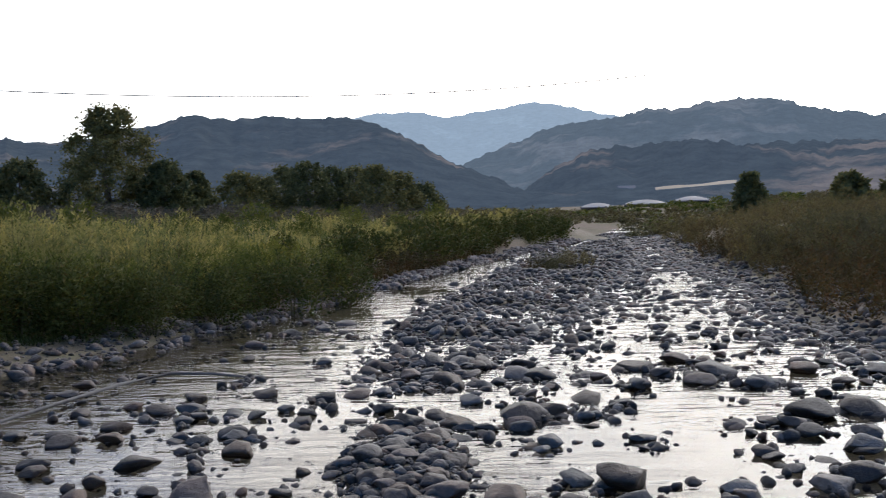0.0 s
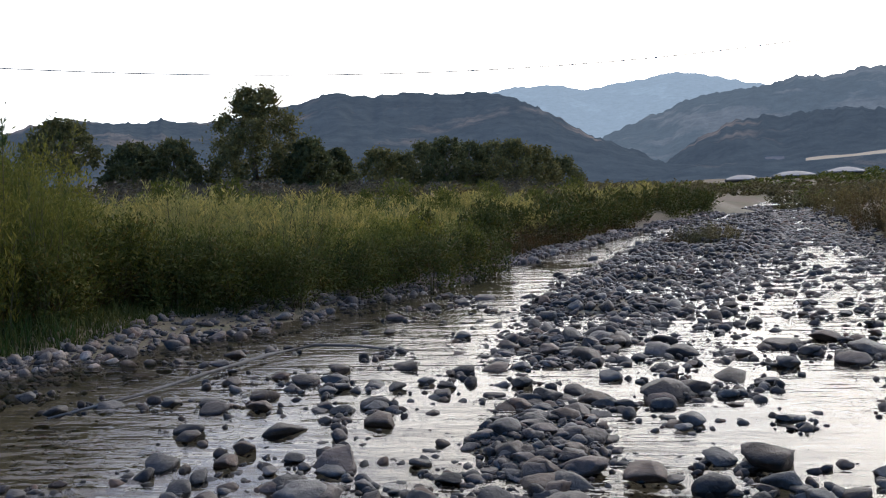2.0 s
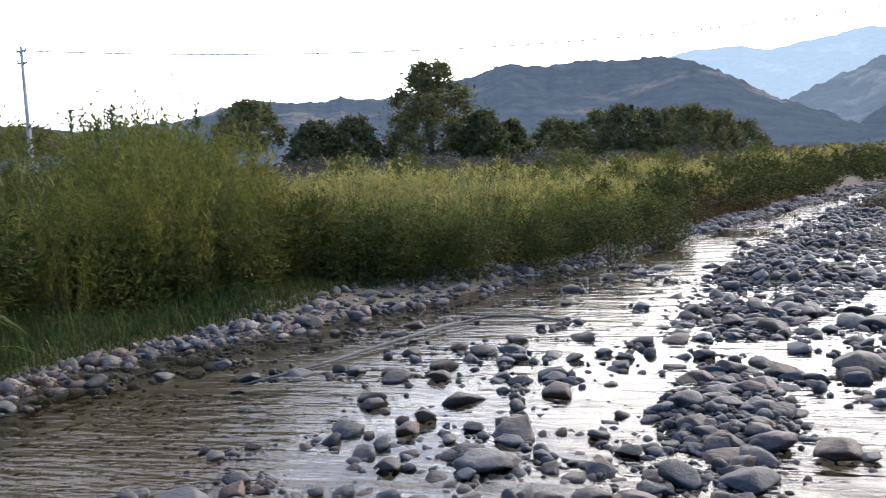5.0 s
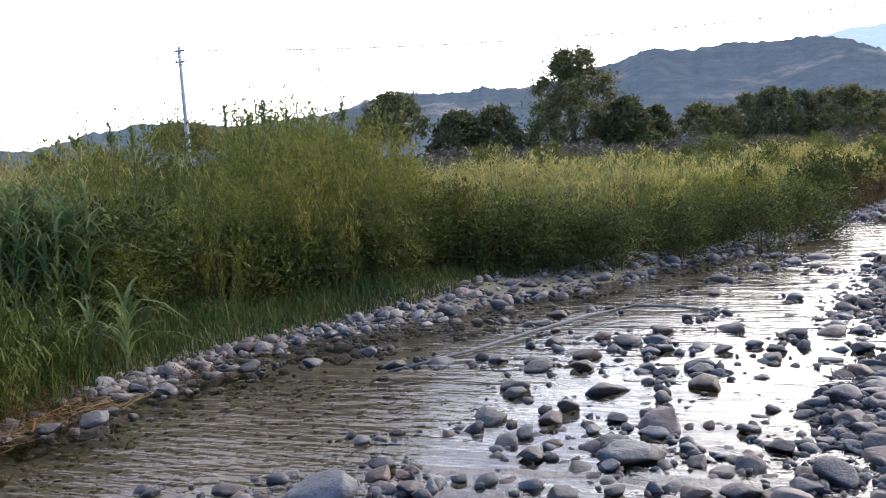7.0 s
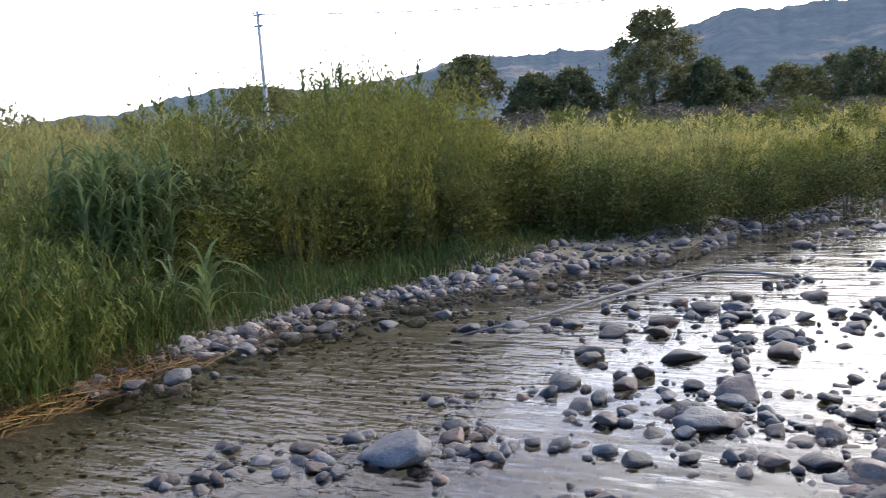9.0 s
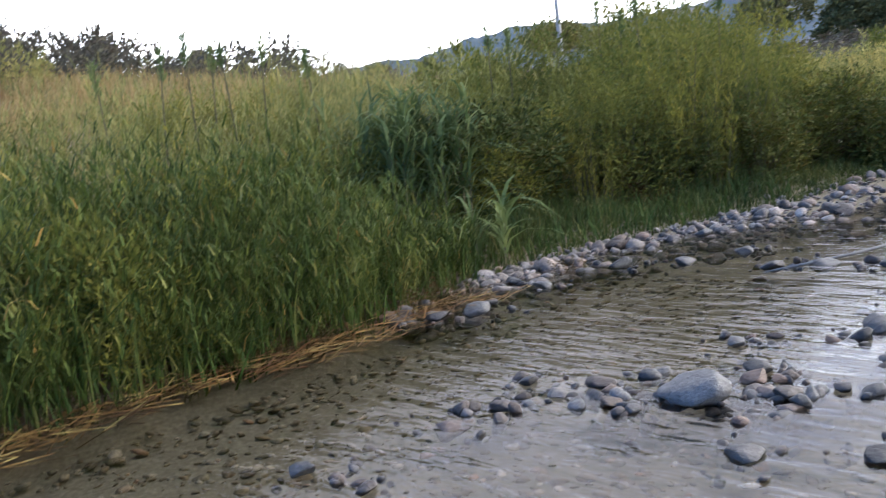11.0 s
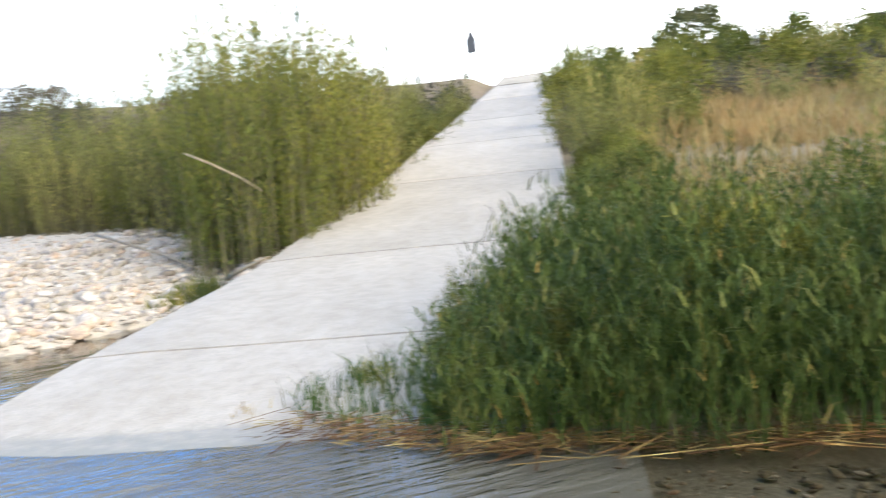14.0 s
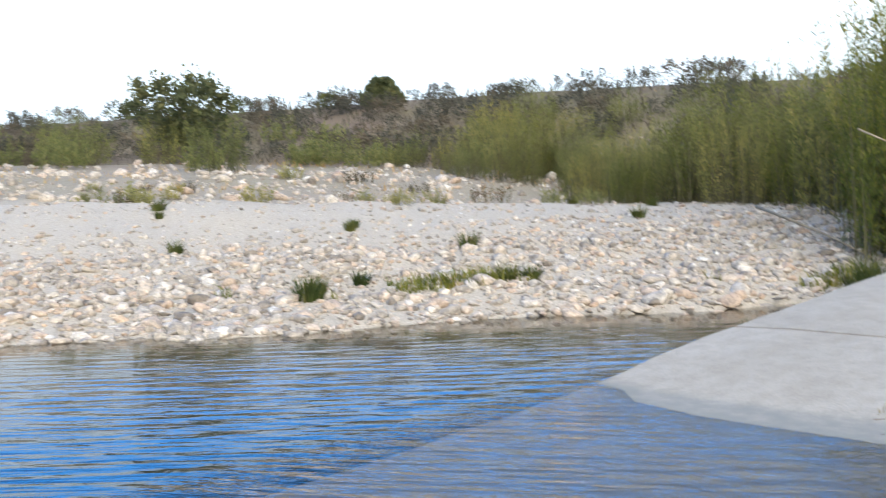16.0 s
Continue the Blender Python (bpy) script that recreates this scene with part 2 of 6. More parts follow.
M_YOUNGREED = leaf_material("young_reed_leaves", [(0.0, (0.014, 0.025, 0.007)), (0.4, (0.037, 0.058, 0.015)), (0.75, (0.073, 0.096, 0.024)), (0.95, (0.127, 0.139, 0.039)), (0.98, (0.283, 0.258, 0.101)), (1.0, (0.322, 0.170, 0.053))], 0.25, 0.6, 0.35)
M_REED = leaf_material("giant_reed_leaves", [(0.0, (0.054, 0.082, 0.034)), (0.6, (0.105, 0.138, 0.054)), (0.92, (0.199, 0.221, 0.086)), (1.0, (0.258, 0.202, 0.080))])
M_DRY = leaf_material("dry_grass", [(0.0, (0.26, 0.17, 0.08)), (0.45, (0.44, 0.31, 0.15)), (0.7, (0.36, 0.19, 0.09)), (1.0, (0.20, 0.20, 0.07))], 0.25)
M_STRAW = leaf_material("straw", [(0.0, (0.03, 0.016, 0.009)), (0.5, (0.10, 0.045, 0.018)), (0.78, (0.22, 0.12, 0.04)), (0.93, (0.46, 0.33, 0.13)), (1.0, (0.14, 0.14, 0.045))], 0.1)
M_LAWN = leaf_material("short_grass", [(0.0, (0.046, 0.057, 0.018)), (0.5, (0.086, 0.097, 0.028)), (0.85, (0.138, 0.130, 0.042)), (1.0, (0.276, 0.198, 0.080))], 0.3)
M_RUST = leaf_material("rusty_leaves", [(0.0, (0.038, 0.038, 0.015)), (0.5, (0.085, 0.060, 0.024)), (0.85, (0.119, 0.053, 0.025)), (1.0, (0.093, 0.093, 0.030))])
M_TREE = leaf_material("tree_leaves", [(0.0, (0.072, 0.077, 0.043)), (0.5, (0.120, 0.120, 0.060)), (0.9, (0.186, 0.168, 0.074)), (1.0, (0.264, 0.198, 0.084))], 0.35)
M_OLIVE = leaf_material("olive_brown_leaves", [(0.0, (0.06, 0.047, 0.032)), (0.4, (0.12, 0.09, 0.05)), (0.75, (0.165, 0.14, 0.06)), (1.0, (0.23, 0.19, 0.08))], 0.3)
M_SCRUB = leaf_material("dry_scrub", [(0.0, (0.085, 0.067, 0.058)), (0.6, (0.125, 0.10, 0.082)), (1.0, (0.165, 0.14, 0.10))], 0.15, 0.7, 0.3)


def plain_material(name, c0, c1, scale, rough=0.8, bump=0.3, metallic=0.0, fine=40.0):
    n = Nodes(name)
    pos = n.world_coords()
    big, small = n.noise(pos, scale, 5), n.noise(pos, fine, 4, 0.65)
    c = n.ramp(big, [(0.3, c0), (0.7, c1)])
    c = n.mix(0.5, c, n.ramp(small, [(0.3, (0.7, 0.7, 0.7)), (0.7, (1.0, 1.0, 1.0))]), "MULTIPLY")
    n.bsdf.inputs["Metallic"].default_value = metallic
    return n.finish(c, rough, n.bump(small, bump, 0.01))


def concrete_material():
    n = Nodes("worn_concrete")
    pos = n.world_coords()
    big, mid, pits = n.noise(n.world_coords((0.5, 0.9, 1)), 1.0, 5, 0.6), n.noise(pos, 5.0, 6, 0.65), n.noise(pos, 70.0, 4, 0.7)
    c = n.ramp(big, [(0.3, (0.345, 0.325, 0.295)), (0.55, (0.39, 0.37, 0.34)), (0.75, (0.43, 0.405, 0.37))])
    c = n.mix(0.32, c, n.ramp(mid, [(0.38, (0.6, 0.57, 0.53)), (0.58, (1, 1, 1))]), "MULTIPLY")
    c = n.mix(0.5, c, n.ramp(pits, [(0.35, (0.5, 0.5, 0.5)), (0.55, (1, 1, 1))]), "MULTIPLY")
    c = n.mix(1.0, c, (0.90, 0.82, 0.715), "MULTIPLY")
    # algae where the river runs over it
    g = n.add("ShaderNodeNewGeometry")
    sep = n.add("ShaderNodeSeparateXYZ")
    n.link(g.outputs["Position"], sep.inputs[0])
    tide = n.add("ShaderNodeMath", operation="MULTIPLY_ADD")
    n.link(mid, tide.inputs[0])
    tide.inputs[1].default_value = 0.05
    n.link(sep.outputs["Z"], tide.inputs[2])
    c = n.mix(n.ramp(tide.outputs[0], [(0.025, (0, 0, 0)), (0.055, (1, 1, 1))]), (0.20, 0.185, 0.155), c)
    c = n.mix(0.8, c, n.ramp(n.add("ShaderNodeObjectInfo").outputs["Random"], [(0.0, (0.74, 0.74, 0.75)), (0.5, (0.92, 0.91, 0.9)), (1.0, (1.05, 1.03, 1.0))]), "MULTIPLY")
    return n.finish(c, 0.9, n.bump(pits, 0.5, 0.006))


M_WORN = concrete_material()
M_BARK = plain_material("bark", (0.07, 0.055, 0.04), (0.16, 0.13, 0.10), 3.0, 0.9, 0.6)
M_STEM = plain_material("green_stem", (0.05, 0.045, 0.02), (0.11, 0.09, 0.038), 3.0, 0.8, 0.2)
M_PLASTER = plain_material("plaster", (0.6, 0.58, 0.55), (0.75, 0.73, 0.7), 0.4, 0.9, 0.1)
M_ROOF = plain_material("pale_roof", (0.12, 0.12, 0.13), (0.18, 0.18, 0.19), 0.2, 0.6, 0.1)
M_DARKWALL = plain_material("dark_wall", (0.035, 0.035, 0.04), (0.07, 0.07, 0.075), 0.3, 0.8, 0.1)
M_METAL = plain_material("grey_metal", (0.18, 0.18, 0.19), (0.30, 0.30, 0.31), 6.0, 0.5, 0.1, 0.6)
M_WIRE = plain_material("dark_wire", (0.05, 0.05, 0.05), (0.09, 0.09, 0.09), 6.0, 0.6, 0.0)
M_WOODPOLE = plain_material("weathered_pole", (0.25, 0.24, 0.22), (0.40, 0.38, 0.36), 4.0, 0.8, 0.3)
M_DRIFT = plain_material("driftwood", (0.09, 0.08, 0.07), (0.20, 0.18, 0.16), 8.0, 0.75, 0.5)
M_DEADWOOD = plain_material("dead_wood", (0.19, 0.14, 0.085), (0.32, 0.25, 0.16), 5.0, 0.85, 0.4)
M_EARTH = plain_material("earth_track", (0.26, 0.21, 0.15), (0.36, 0.30, 0.22), 0.6, 0.95, 0.5)
M_FIELD = plain_material("stubble_field", (0.30, 0.24, 0.165), (0.38, 0.31, 0.22), 0.02, 0.95, 0.2, 0.0, 0.3)


def ground_material():
    n = Nodes("ground")
    pos = n.world_coords()
    big, mid, fine = n.noise(pos, 0.08, 5), n.noise(pos, 1.6, 5), n.noise(pos, 30.0, 5, 0.7)
    soil = n.ramp(mid, [(0.3, (0.085, 0.07, 0.035)), (0.55, (0.15, 0.12, 0.065)), (0.75, (0.10, 0.10, 0.04))])
    soil = n.mix(n.ramp(big, [(0.4, (0, 0, 0)), (0.65, (1, 1, 1))]), soil, (0.17, 0.12, 0.085))
    sand = n.ramp(fine, [(0.3, (0.29, 0.24, 0.18)), (0.7, (0.48, 0.405, 0.31))])
    bed = n.ramp(fine, [(0.3, (0.12, 0.10, 0.066)), (0.7, (0.25, 0.21, 0.145))])
    att = n.add("ShaderNodeAttribute")
    att.attribute_name = "cover"
    sep = n.add("ShaderNodeSeparateColor")
    n.link(att.outputs["Color"], sep.inputs[0])
    c = n.mix(sep.outputs[0], soil, sand)
    c = n.mix(sep.outputs[1], c, bed)
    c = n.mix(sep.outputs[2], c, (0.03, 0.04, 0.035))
    c = n.mix(0.5, c, n.ramp(fine, [(0.3, (0.6, 0.6, 0.6)), (0.7, (1.0, 1.0, 1.0))]), "MULTIPLY")
    return n.finish(c, 0.95, n.bump(fine, 0.6, 0.02), 0.2)


def water_material():
    """Clear water: a mirror towards grazing angles, the bed seen through it elsewhere."""
    n = Nodes("water")
    small = n.noise(n.world_coords((4.5, 12.0, 1.0)), 1.0, 3, 0.5)
    wave = n.noise(n.world_coords((0.8, 3.0, 1.0)), 1.0, 3, 0.5)
    # the wind's ripples on the pool run along one line
    wind = n.world_coords((1, 1, 1))
    mp = wind.node
    mp.vector_type = "TEXTURE"
    mp.inputs["Rotation"].default_value = (0, 0, radians(-44))
    mp.inputs["Scale"].default_value = (0.8, 0.17, 1)
    ripple = n.noise(wind, 1.0, 2, 0.45)
    # finer ones on the shallow sheet that slides over the ford
    sheet = n.world_coords((1, 1, 1))
    sheet.node.vector_type = "TEXTURE"
    sheet.node.inputs["Rotation"].default_value = (0, 0, radians(-56))
    sheet.node.inputs["Scale"].default_value = (0.55, 0.12, 1)
    film = n.noise(sheet, 1.0, 3, 0.5)
    pos = n.add("ShaderNodeSeparateXYZ")
    n.link(n.add("ShaderNodeNewGeometry").outputs["Position"], pos.inputs[0])
    pool = n.add("ShaderNodeMapRange")
    for sock, q in zip(pool.inputs[1:5], (-4.5, -5.1, 0.0, 1.0)):
        sock.default_value = q
    n.link(pos.outputs["Y"], pool.inputs[0])
    calm = n.ramp(n.noise(n.world_coords((1, 0.6, 1)), 0.5, 3), [(0.38, (0.2, 0.2, 0.2)), (0.6, (1, 1, 1))])
    ford = n.add("ShaderNodeMapRange")
    for sock, q in zip(ford.inputs[1:5], (1.0, -0.4, 0.0, 1.0)):
        sock.default_value = q
    n.link(pos.outputs["Y"], ford.inputs[0])
    side = n.add("ShaderNodeMapRange")
    for sock, q in zip(side.inputs[1:5], (-1.7, -2.8, 0.0, 1.0)):
        sock.default_value = q
    n.link(pos.outputs["X"], side.inputs[0])
    calm = n.mix(side.outputs[0], calm, (0.55, 0.55, 0.55))
    calm = n.mix(ford.outputs[0], calm, n.ramp(n.noise(n.world_coords((1, 1, 1)), 0.9, 2), [(0.35, (0.5, 0.5, 0.5)), (0.6, (0.95, 0.95, 0.95))]))
    # the pool lies smooth under the bar and ruffled towards the ford
    edge = n.add("ShaderNodeVectorMath", operation="DOT_PRODUCT")
    n.link(n.add("ShaderNodeNewGeometry").outputs["Position"], edge.inputs[0])
    edge.inputs[1].default_value = (0.55, 0.835, 0)
    shore = n.add("ShaderNodeMapRange")
    for sock, q in zip(shore.inputs[1:5], (-11.2, -8.4, 0.15, 0.95)):
        sock.default_value = q
    n.link(edge.outputs["Value"], shore.inputs[0])
    calm = n.mix(pool.outputs[0], calm, shore.outputs[0])
    add = n.add("ShaderNodeMath", operation="MULTIPLY_ADD")
    n.link(small, add.inputs[0])
    add.inputs[1].default_value = 0.3
    n.link(wave, add.inputs[2])
    gentle = n.add("ShaderNodeMath", operation="MULTIPLY")
    n.link(ripple, gentle.inputs[0])
    gentle.inputs[1].default_value = 0.55
    thin = n.add("ShaderNodeMath", operation="MULTIPLY")
    n.link(film, thin.inputs[0])
    thin.inputs[1].default_value = 1.5
    fine = n.add("ShaderNodeMath", operation="MULTIPLY_ADD")
    n.link(wave, fine.inputs[0])
    fine.inputs[1].default_value = 0.3
    n.link(n.noise(n.world_coords((2.2, 7.0, 1.0)), 1.0, 3, 0.55), fine.inputs[2])
    height = n.mix(side.outputs[0], add.outputs[0], fine.outputs[0])
    height = n.mix(ford.outputs[0], height, thin.outputs[0])
    height = n.mix(pool.outputs[0], height, gentle.outputs[0])
    bump = n.add("ShaderNodeBump", Distance=0.038)
    n.link(height, bump.inputs["Height"])
    n.link(calm, bump.inputs["Strength"])
    glossy = n.add("ShaderNodeBsdfGlossy", Roughness=0.03)
    clear = n.add("ShaderNodeBsdfTransparent")
    clear.inputs["Color"].default_value = (0.80, 0.79, 0.74, 1)
    fres = n.add("ShaderNodeFresnel", IOR=1.33)
    mx = n.add("ShaderNodeMixShader")
    for node in (glossy, fres):
        n.link(bump.outputs[0], node.inputs["Normal"])
    n.link(fres.outputs[0], mx.inputs[0])
    n.link(clear.outputs[0], mx.inputs[1])
    n.link(glossy.outputs[0], mx.inputs[2])
    n.link(mx.outputs[0], n.out.inputs["Surface"])
    return n.mat


M_GROUND = ground_material()
M_WATER = water_material()


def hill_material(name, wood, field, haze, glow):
    """Far hillsides: woods and dry fields, air haze painted in as emitted colour."""
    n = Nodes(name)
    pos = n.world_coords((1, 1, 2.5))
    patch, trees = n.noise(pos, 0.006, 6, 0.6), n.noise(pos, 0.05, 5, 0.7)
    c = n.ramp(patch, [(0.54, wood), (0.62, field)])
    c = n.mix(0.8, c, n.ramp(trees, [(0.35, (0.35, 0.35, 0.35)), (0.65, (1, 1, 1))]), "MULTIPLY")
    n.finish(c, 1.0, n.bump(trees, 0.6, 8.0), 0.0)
    # bluish haze is added to the hill's colour and emitted; no air is modelled
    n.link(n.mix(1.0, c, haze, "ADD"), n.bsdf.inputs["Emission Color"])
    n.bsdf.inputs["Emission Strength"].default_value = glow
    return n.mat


# ---- the plan: waterlines, banks, heights ----
LEFT_Y = [-60, -5, -2.9, -2.2, -1, 0.3, 2, 4.3, 5.6, 7.2, 8.9, 10.4, 14, 18, 22, 30, 42, 60, 120]
LEFT_X = [-6.4, -6.4, -6.2, -5.9, -5.4, -5.1, -5.2, -5.3, -5.25, -4.95, -4.1, -3.4, -2.4, -1.6, -0.6, 1.5, 5.6, 10, 26]
RIGHT_Y = [-60, 7, 10.5, 13, 19, 31, 42, 60, 120]
RIGHT_X = [7, 4.6, 4.4, 4.5, 5.7, 7.0, 9.0, 14, 31]
ISLE_Y = [3.2, 4.1, 4.7, 5.6, 6.7, 7.5, 8.7, 11.6, 15.6, 21.8, 31, 45]
ISLE_L = [-0.55, -0.7, -0.82, -0.8, -0.66, -0.6, -1.0, -0.87, -0.27, 0.84, 2.9, 7.0]
ISLE_R = [-0.1, -0.02, 0.12, 0.28, 0.2, -0.05, 0.25, 1.1, 2.3, 3.9, 6.2, 8.4]
RAMP_S = [-12, 4, 6.2, 7.3, 9.6, 13, 19.5, 27.6, 34, 40.5, 46, 52, 75, 200, 6000]
RAMP_Z = [-0.05, -0.05, 0.01, 0.17, 0.38, 0.66, 1.5, 2.6, 3.55, 4.7, 5.7, 6.75, 6.2, 5.0, 4.5]


def left_x(y):
    return np.interp(y, LEFT_Y, LEFT_X)


def right_x(y):
    return np.interp(y, RIGHT_Y, RIGHT_X)


def bar_depth(x, y):
    """How far a place lies up the gravel bar from the pool's edge."""
    return (x + 4) * -0.55 + (y + 11.4) * -0.835 + 0.35 * vnoise(x * 0.5, y * 0.5, 3)


def inland(x, y):
    return left_x(y) - x


def strand(y):
    """Width of the cobbles between the water and the grass."""
    return np.interp(y, [4.0, 5.5, 7, 9, 11, 13, 15, 20, 45], [0.2, 0.65, 0.9, 1.2, 1.7, 1.5, 0.7, 0.6, 0.8])


def isle_in(x, y):
    """Positive inside the stony island."""
    return np.minimum(np.minimum(x - np.interp(y, ISLE_Y, ISLE_L), np.interp(y, ISLE_Y, ISLE_R) - x), y - 3.2)


def levee(x, y):
    """Positive beyond the levee's crest, which bends towards the river downstream."""
    return -x - (50 - 0.0037 * np.clip(y, -110, 0) ** 2)


def ground(x, y):
    x, y = np.asarray(x, float), np.asarray(y, float)
    near = smooth(60, 20, np.hypot(x, y))
    rough = fbm(x * 0.7, y * 0.7, 5, 3) * 0.05 * (0.3 + near) + fbm(x * 0.03, y * 0.03, 9, 3) * 0.35 * smooth(30, 120, np.hypot(x, y))
    inl, inr = left_x(y) - x, x - right_x(y)
    terrace = np.interp(inl, [0, 0.6, 1.5, 6, 20, 45, 200, 6000], [0, 0.1, 0.22, 0.5, 1.05, 1.75, 2.2, 3.0])
    slope = np.interp(inl + 6.3, RAMP_S, RAMP_Z) - 0.08
    blend = smooth(30, 8, y)
    left = terrace * (1 - blend) + slope * blend
    right = np.interp(inr, [0, 1, 3, 8, 30, 200, 6000], [0, 0.12, 0.4, 0.9, 2.2, 2.8, 3.2])
    bed = -0.16 - 0.05 * vnoise(x * 0.8, y * 0.8, 8) + 0.05 * smooth(2, 0.3, y)
    bed = bed + 0.24 * (0.66 + 0.22 * vnoise(x * 1.5, y * 1.5, 71)) * smooth(-0.3, 0.35, isle_in(x, y))
    spur = np.exp(-(((x + 2.1) / 0.9) ** 2 + ((y - 4.4) / 0.6) ** 2)) * 0.10
    z = np.where(inl > 0, left, np.where(inr > 0, right, np.maximum(bed + spur, -0.5)))
    z = z + np.where((inl > 0) | (inr > 0), -0.02, 0.0)
    # downstream: pool, gravel bar, levee
    d = bar_depth(x, y)
    pool = -0.06 - 1.1 * smooth(0.0, -3.0, d)
    bar = np.interp(d, [0, 1, 5, 10, 13, 15, 19, 22, 30, 45, 400], [0, 0.14, 0.62, 1.16, 1.24, 1.05, 1.45, 1.95, 2.75, 3.4, 3.4]) + 0.02 * smooth(-120, -160, np.degrees(np.arctan2(x, y))) * 30 * smooth(6, 16, d)
    bar = bar + 0.35 * np.exp(-((x + 16.5) / 4.0) ** 2 - ((y + 9.5) / 4.0) ** 2)
    down = np.where(d > 0, bar, np.where(x > 7, np.interp(x - 7, [0, 2, 10, 60], [-0.05, 0.4, 1.2, 2.0]), pool))
    g = levee(x, y)
    lift = smooth(-17, 0, g)
    down = down * (1 - lift) + (6.7 + 1.2 * smooth(-8, -45, y) - 0.02 * np.clip(g, 0, 60)) * lift
    w = smooth(-4.95, -6.2, y)
    mid = np.where(-x > 6.2, np.interp(-x, RAMP_S, RAMP_Z) - 0.25, -0.4)
    z = np.where((y < np.where(-x > 6.2, 0.2, -0.3)) & (y > -4.95) & (-x < 52), np.where(-x > 6.2, np.minimum(z, mid) * smooth(0.2, -0.3, y) + z * smooth(-0.3, 0.2, y), mid), z)
    z = np.where(y < -4.95, z * 0 + np.where(-x > 6.2, mid, -0.4) * (1 - w) + down * w, z)
    return z + rough * smooth(-0.5, 0.3, z)


# ---- ground: one sheet to the horizon ----
def axis(lo, hi):
    pts, v = [0.0], 0.0
    while v < hi:
        v += max(0.22, 0.065 * (v - 4))
        pts.append(v)
    v = 0.0
    while v > lo:
        v -= max(0.22, 0.065 * (-v - 9))
        pts.insert(0, v)
    return np.array(pts)


gx, gy = axis(-4800, 4800), axis(-4800, 4800)
X, Y = np.meshgrid(gx, gy)
Z = ground(X, Y)
nx, ny = len(gx), len(gy)
idx = np.arange(nx * ny).reshape(ny, nx)
quads = np.stack([idx[:-1, :-1], idx[:-1, 1:], idx[1:, 1:], idx[1:, :-1]], -1).reshape(-1, 4)
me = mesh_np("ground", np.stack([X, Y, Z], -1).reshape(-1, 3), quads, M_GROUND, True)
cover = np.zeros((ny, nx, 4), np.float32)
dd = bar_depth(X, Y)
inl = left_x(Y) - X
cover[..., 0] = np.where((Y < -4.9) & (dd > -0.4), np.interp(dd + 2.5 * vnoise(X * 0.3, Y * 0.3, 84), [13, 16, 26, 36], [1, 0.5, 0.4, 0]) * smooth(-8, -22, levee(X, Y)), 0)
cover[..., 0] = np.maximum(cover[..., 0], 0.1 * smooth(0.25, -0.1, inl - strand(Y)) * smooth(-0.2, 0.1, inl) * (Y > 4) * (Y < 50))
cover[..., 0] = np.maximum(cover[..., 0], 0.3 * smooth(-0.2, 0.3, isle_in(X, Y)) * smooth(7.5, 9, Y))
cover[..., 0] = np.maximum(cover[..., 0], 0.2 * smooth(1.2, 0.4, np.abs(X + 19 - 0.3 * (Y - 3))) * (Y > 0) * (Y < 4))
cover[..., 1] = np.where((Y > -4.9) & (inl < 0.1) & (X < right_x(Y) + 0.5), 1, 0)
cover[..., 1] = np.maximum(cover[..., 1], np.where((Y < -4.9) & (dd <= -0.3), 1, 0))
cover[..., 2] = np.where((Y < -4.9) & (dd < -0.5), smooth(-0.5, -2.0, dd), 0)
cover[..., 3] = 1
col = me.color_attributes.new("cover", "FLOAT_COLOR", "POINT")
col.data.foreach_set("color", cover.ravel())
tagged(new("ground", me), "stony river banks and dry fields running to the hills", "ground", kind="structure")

wv = np.array([(-16, -70, 0), (40, -70, 0), (40, 90, 0), (-16, 90, 0)], float)
water = new("water", mesh_np("water", wv, [(0, 1, 2, 3)], M_WATER))
water.visible_shadow = False
tagged(water, "clear shallow river water with small ripples", "water", kind="structure")


# ---- far hills ----
def ridge(name, dist, foot, peaks, material, relief, seed, label):
    """A range of hills as relief ground: crest heights by bearing, spurs and gullies running down to its foot."""
    az = np.linspace(peaks[0][0], peaks[-1][0], 700)
    el = np.interp(az, [p[0] for p in peaks], [p[1] for p in peaks])
    k = np.ones(13) / 13
    el = np.convolve(np.pad(el, 6, mode="edge"), k, "valid")
    crest = EYE + dist * np.tan(np.radians(el)) + relief * 0.12 * fbm(az * 2.2, az * 0, seed, 4) + dist * 0.0016 * np.clip(fbm(az * 5.0, az * 0, seed + 3, 2), 0, 1) * smooth(3200, 1500, dist)
    rows_n = 40
    u = np.linspace(0, 1.25, rows_n)[:, None]
    a1 = np.radians(az)[None, :]
    d1 = foot + (dist - foot) * u
    h = np.where(u <= 1, crest[None, :] * np.sin(np.clip(u, 0, 1) * math.pi / 2) ** 1.25, crest[None, :] * (1 - (u - 1) * 1.6))
    x1, y1 = d1 * np.sin(a1), d1 * np.cos(a1)
    inner = np.sin(np.clip(u, 0, 1) * math.pi)
    h = h + relief * inner * fbm(x1 / dist * 9, y1 / dist * 5, seed + 20, 5) - 3 * (1 - np.clip(u * 4, 0, 1))
    ids = np.arange(rows_n * 700).reshape(rows_n, 700)
    f = np.stack([ids[:-1, :-1], ids[:-1, 1:], ids[1:, 1:], ids[1:, :-1]], -1).reshape(-1, 4)
    me = mesh_np(name, np.stack([x1, y1, h], -1).reshape(-1, 3), f, material, True)
    return tagged(new(name, me), label, "hill", kind="structure")


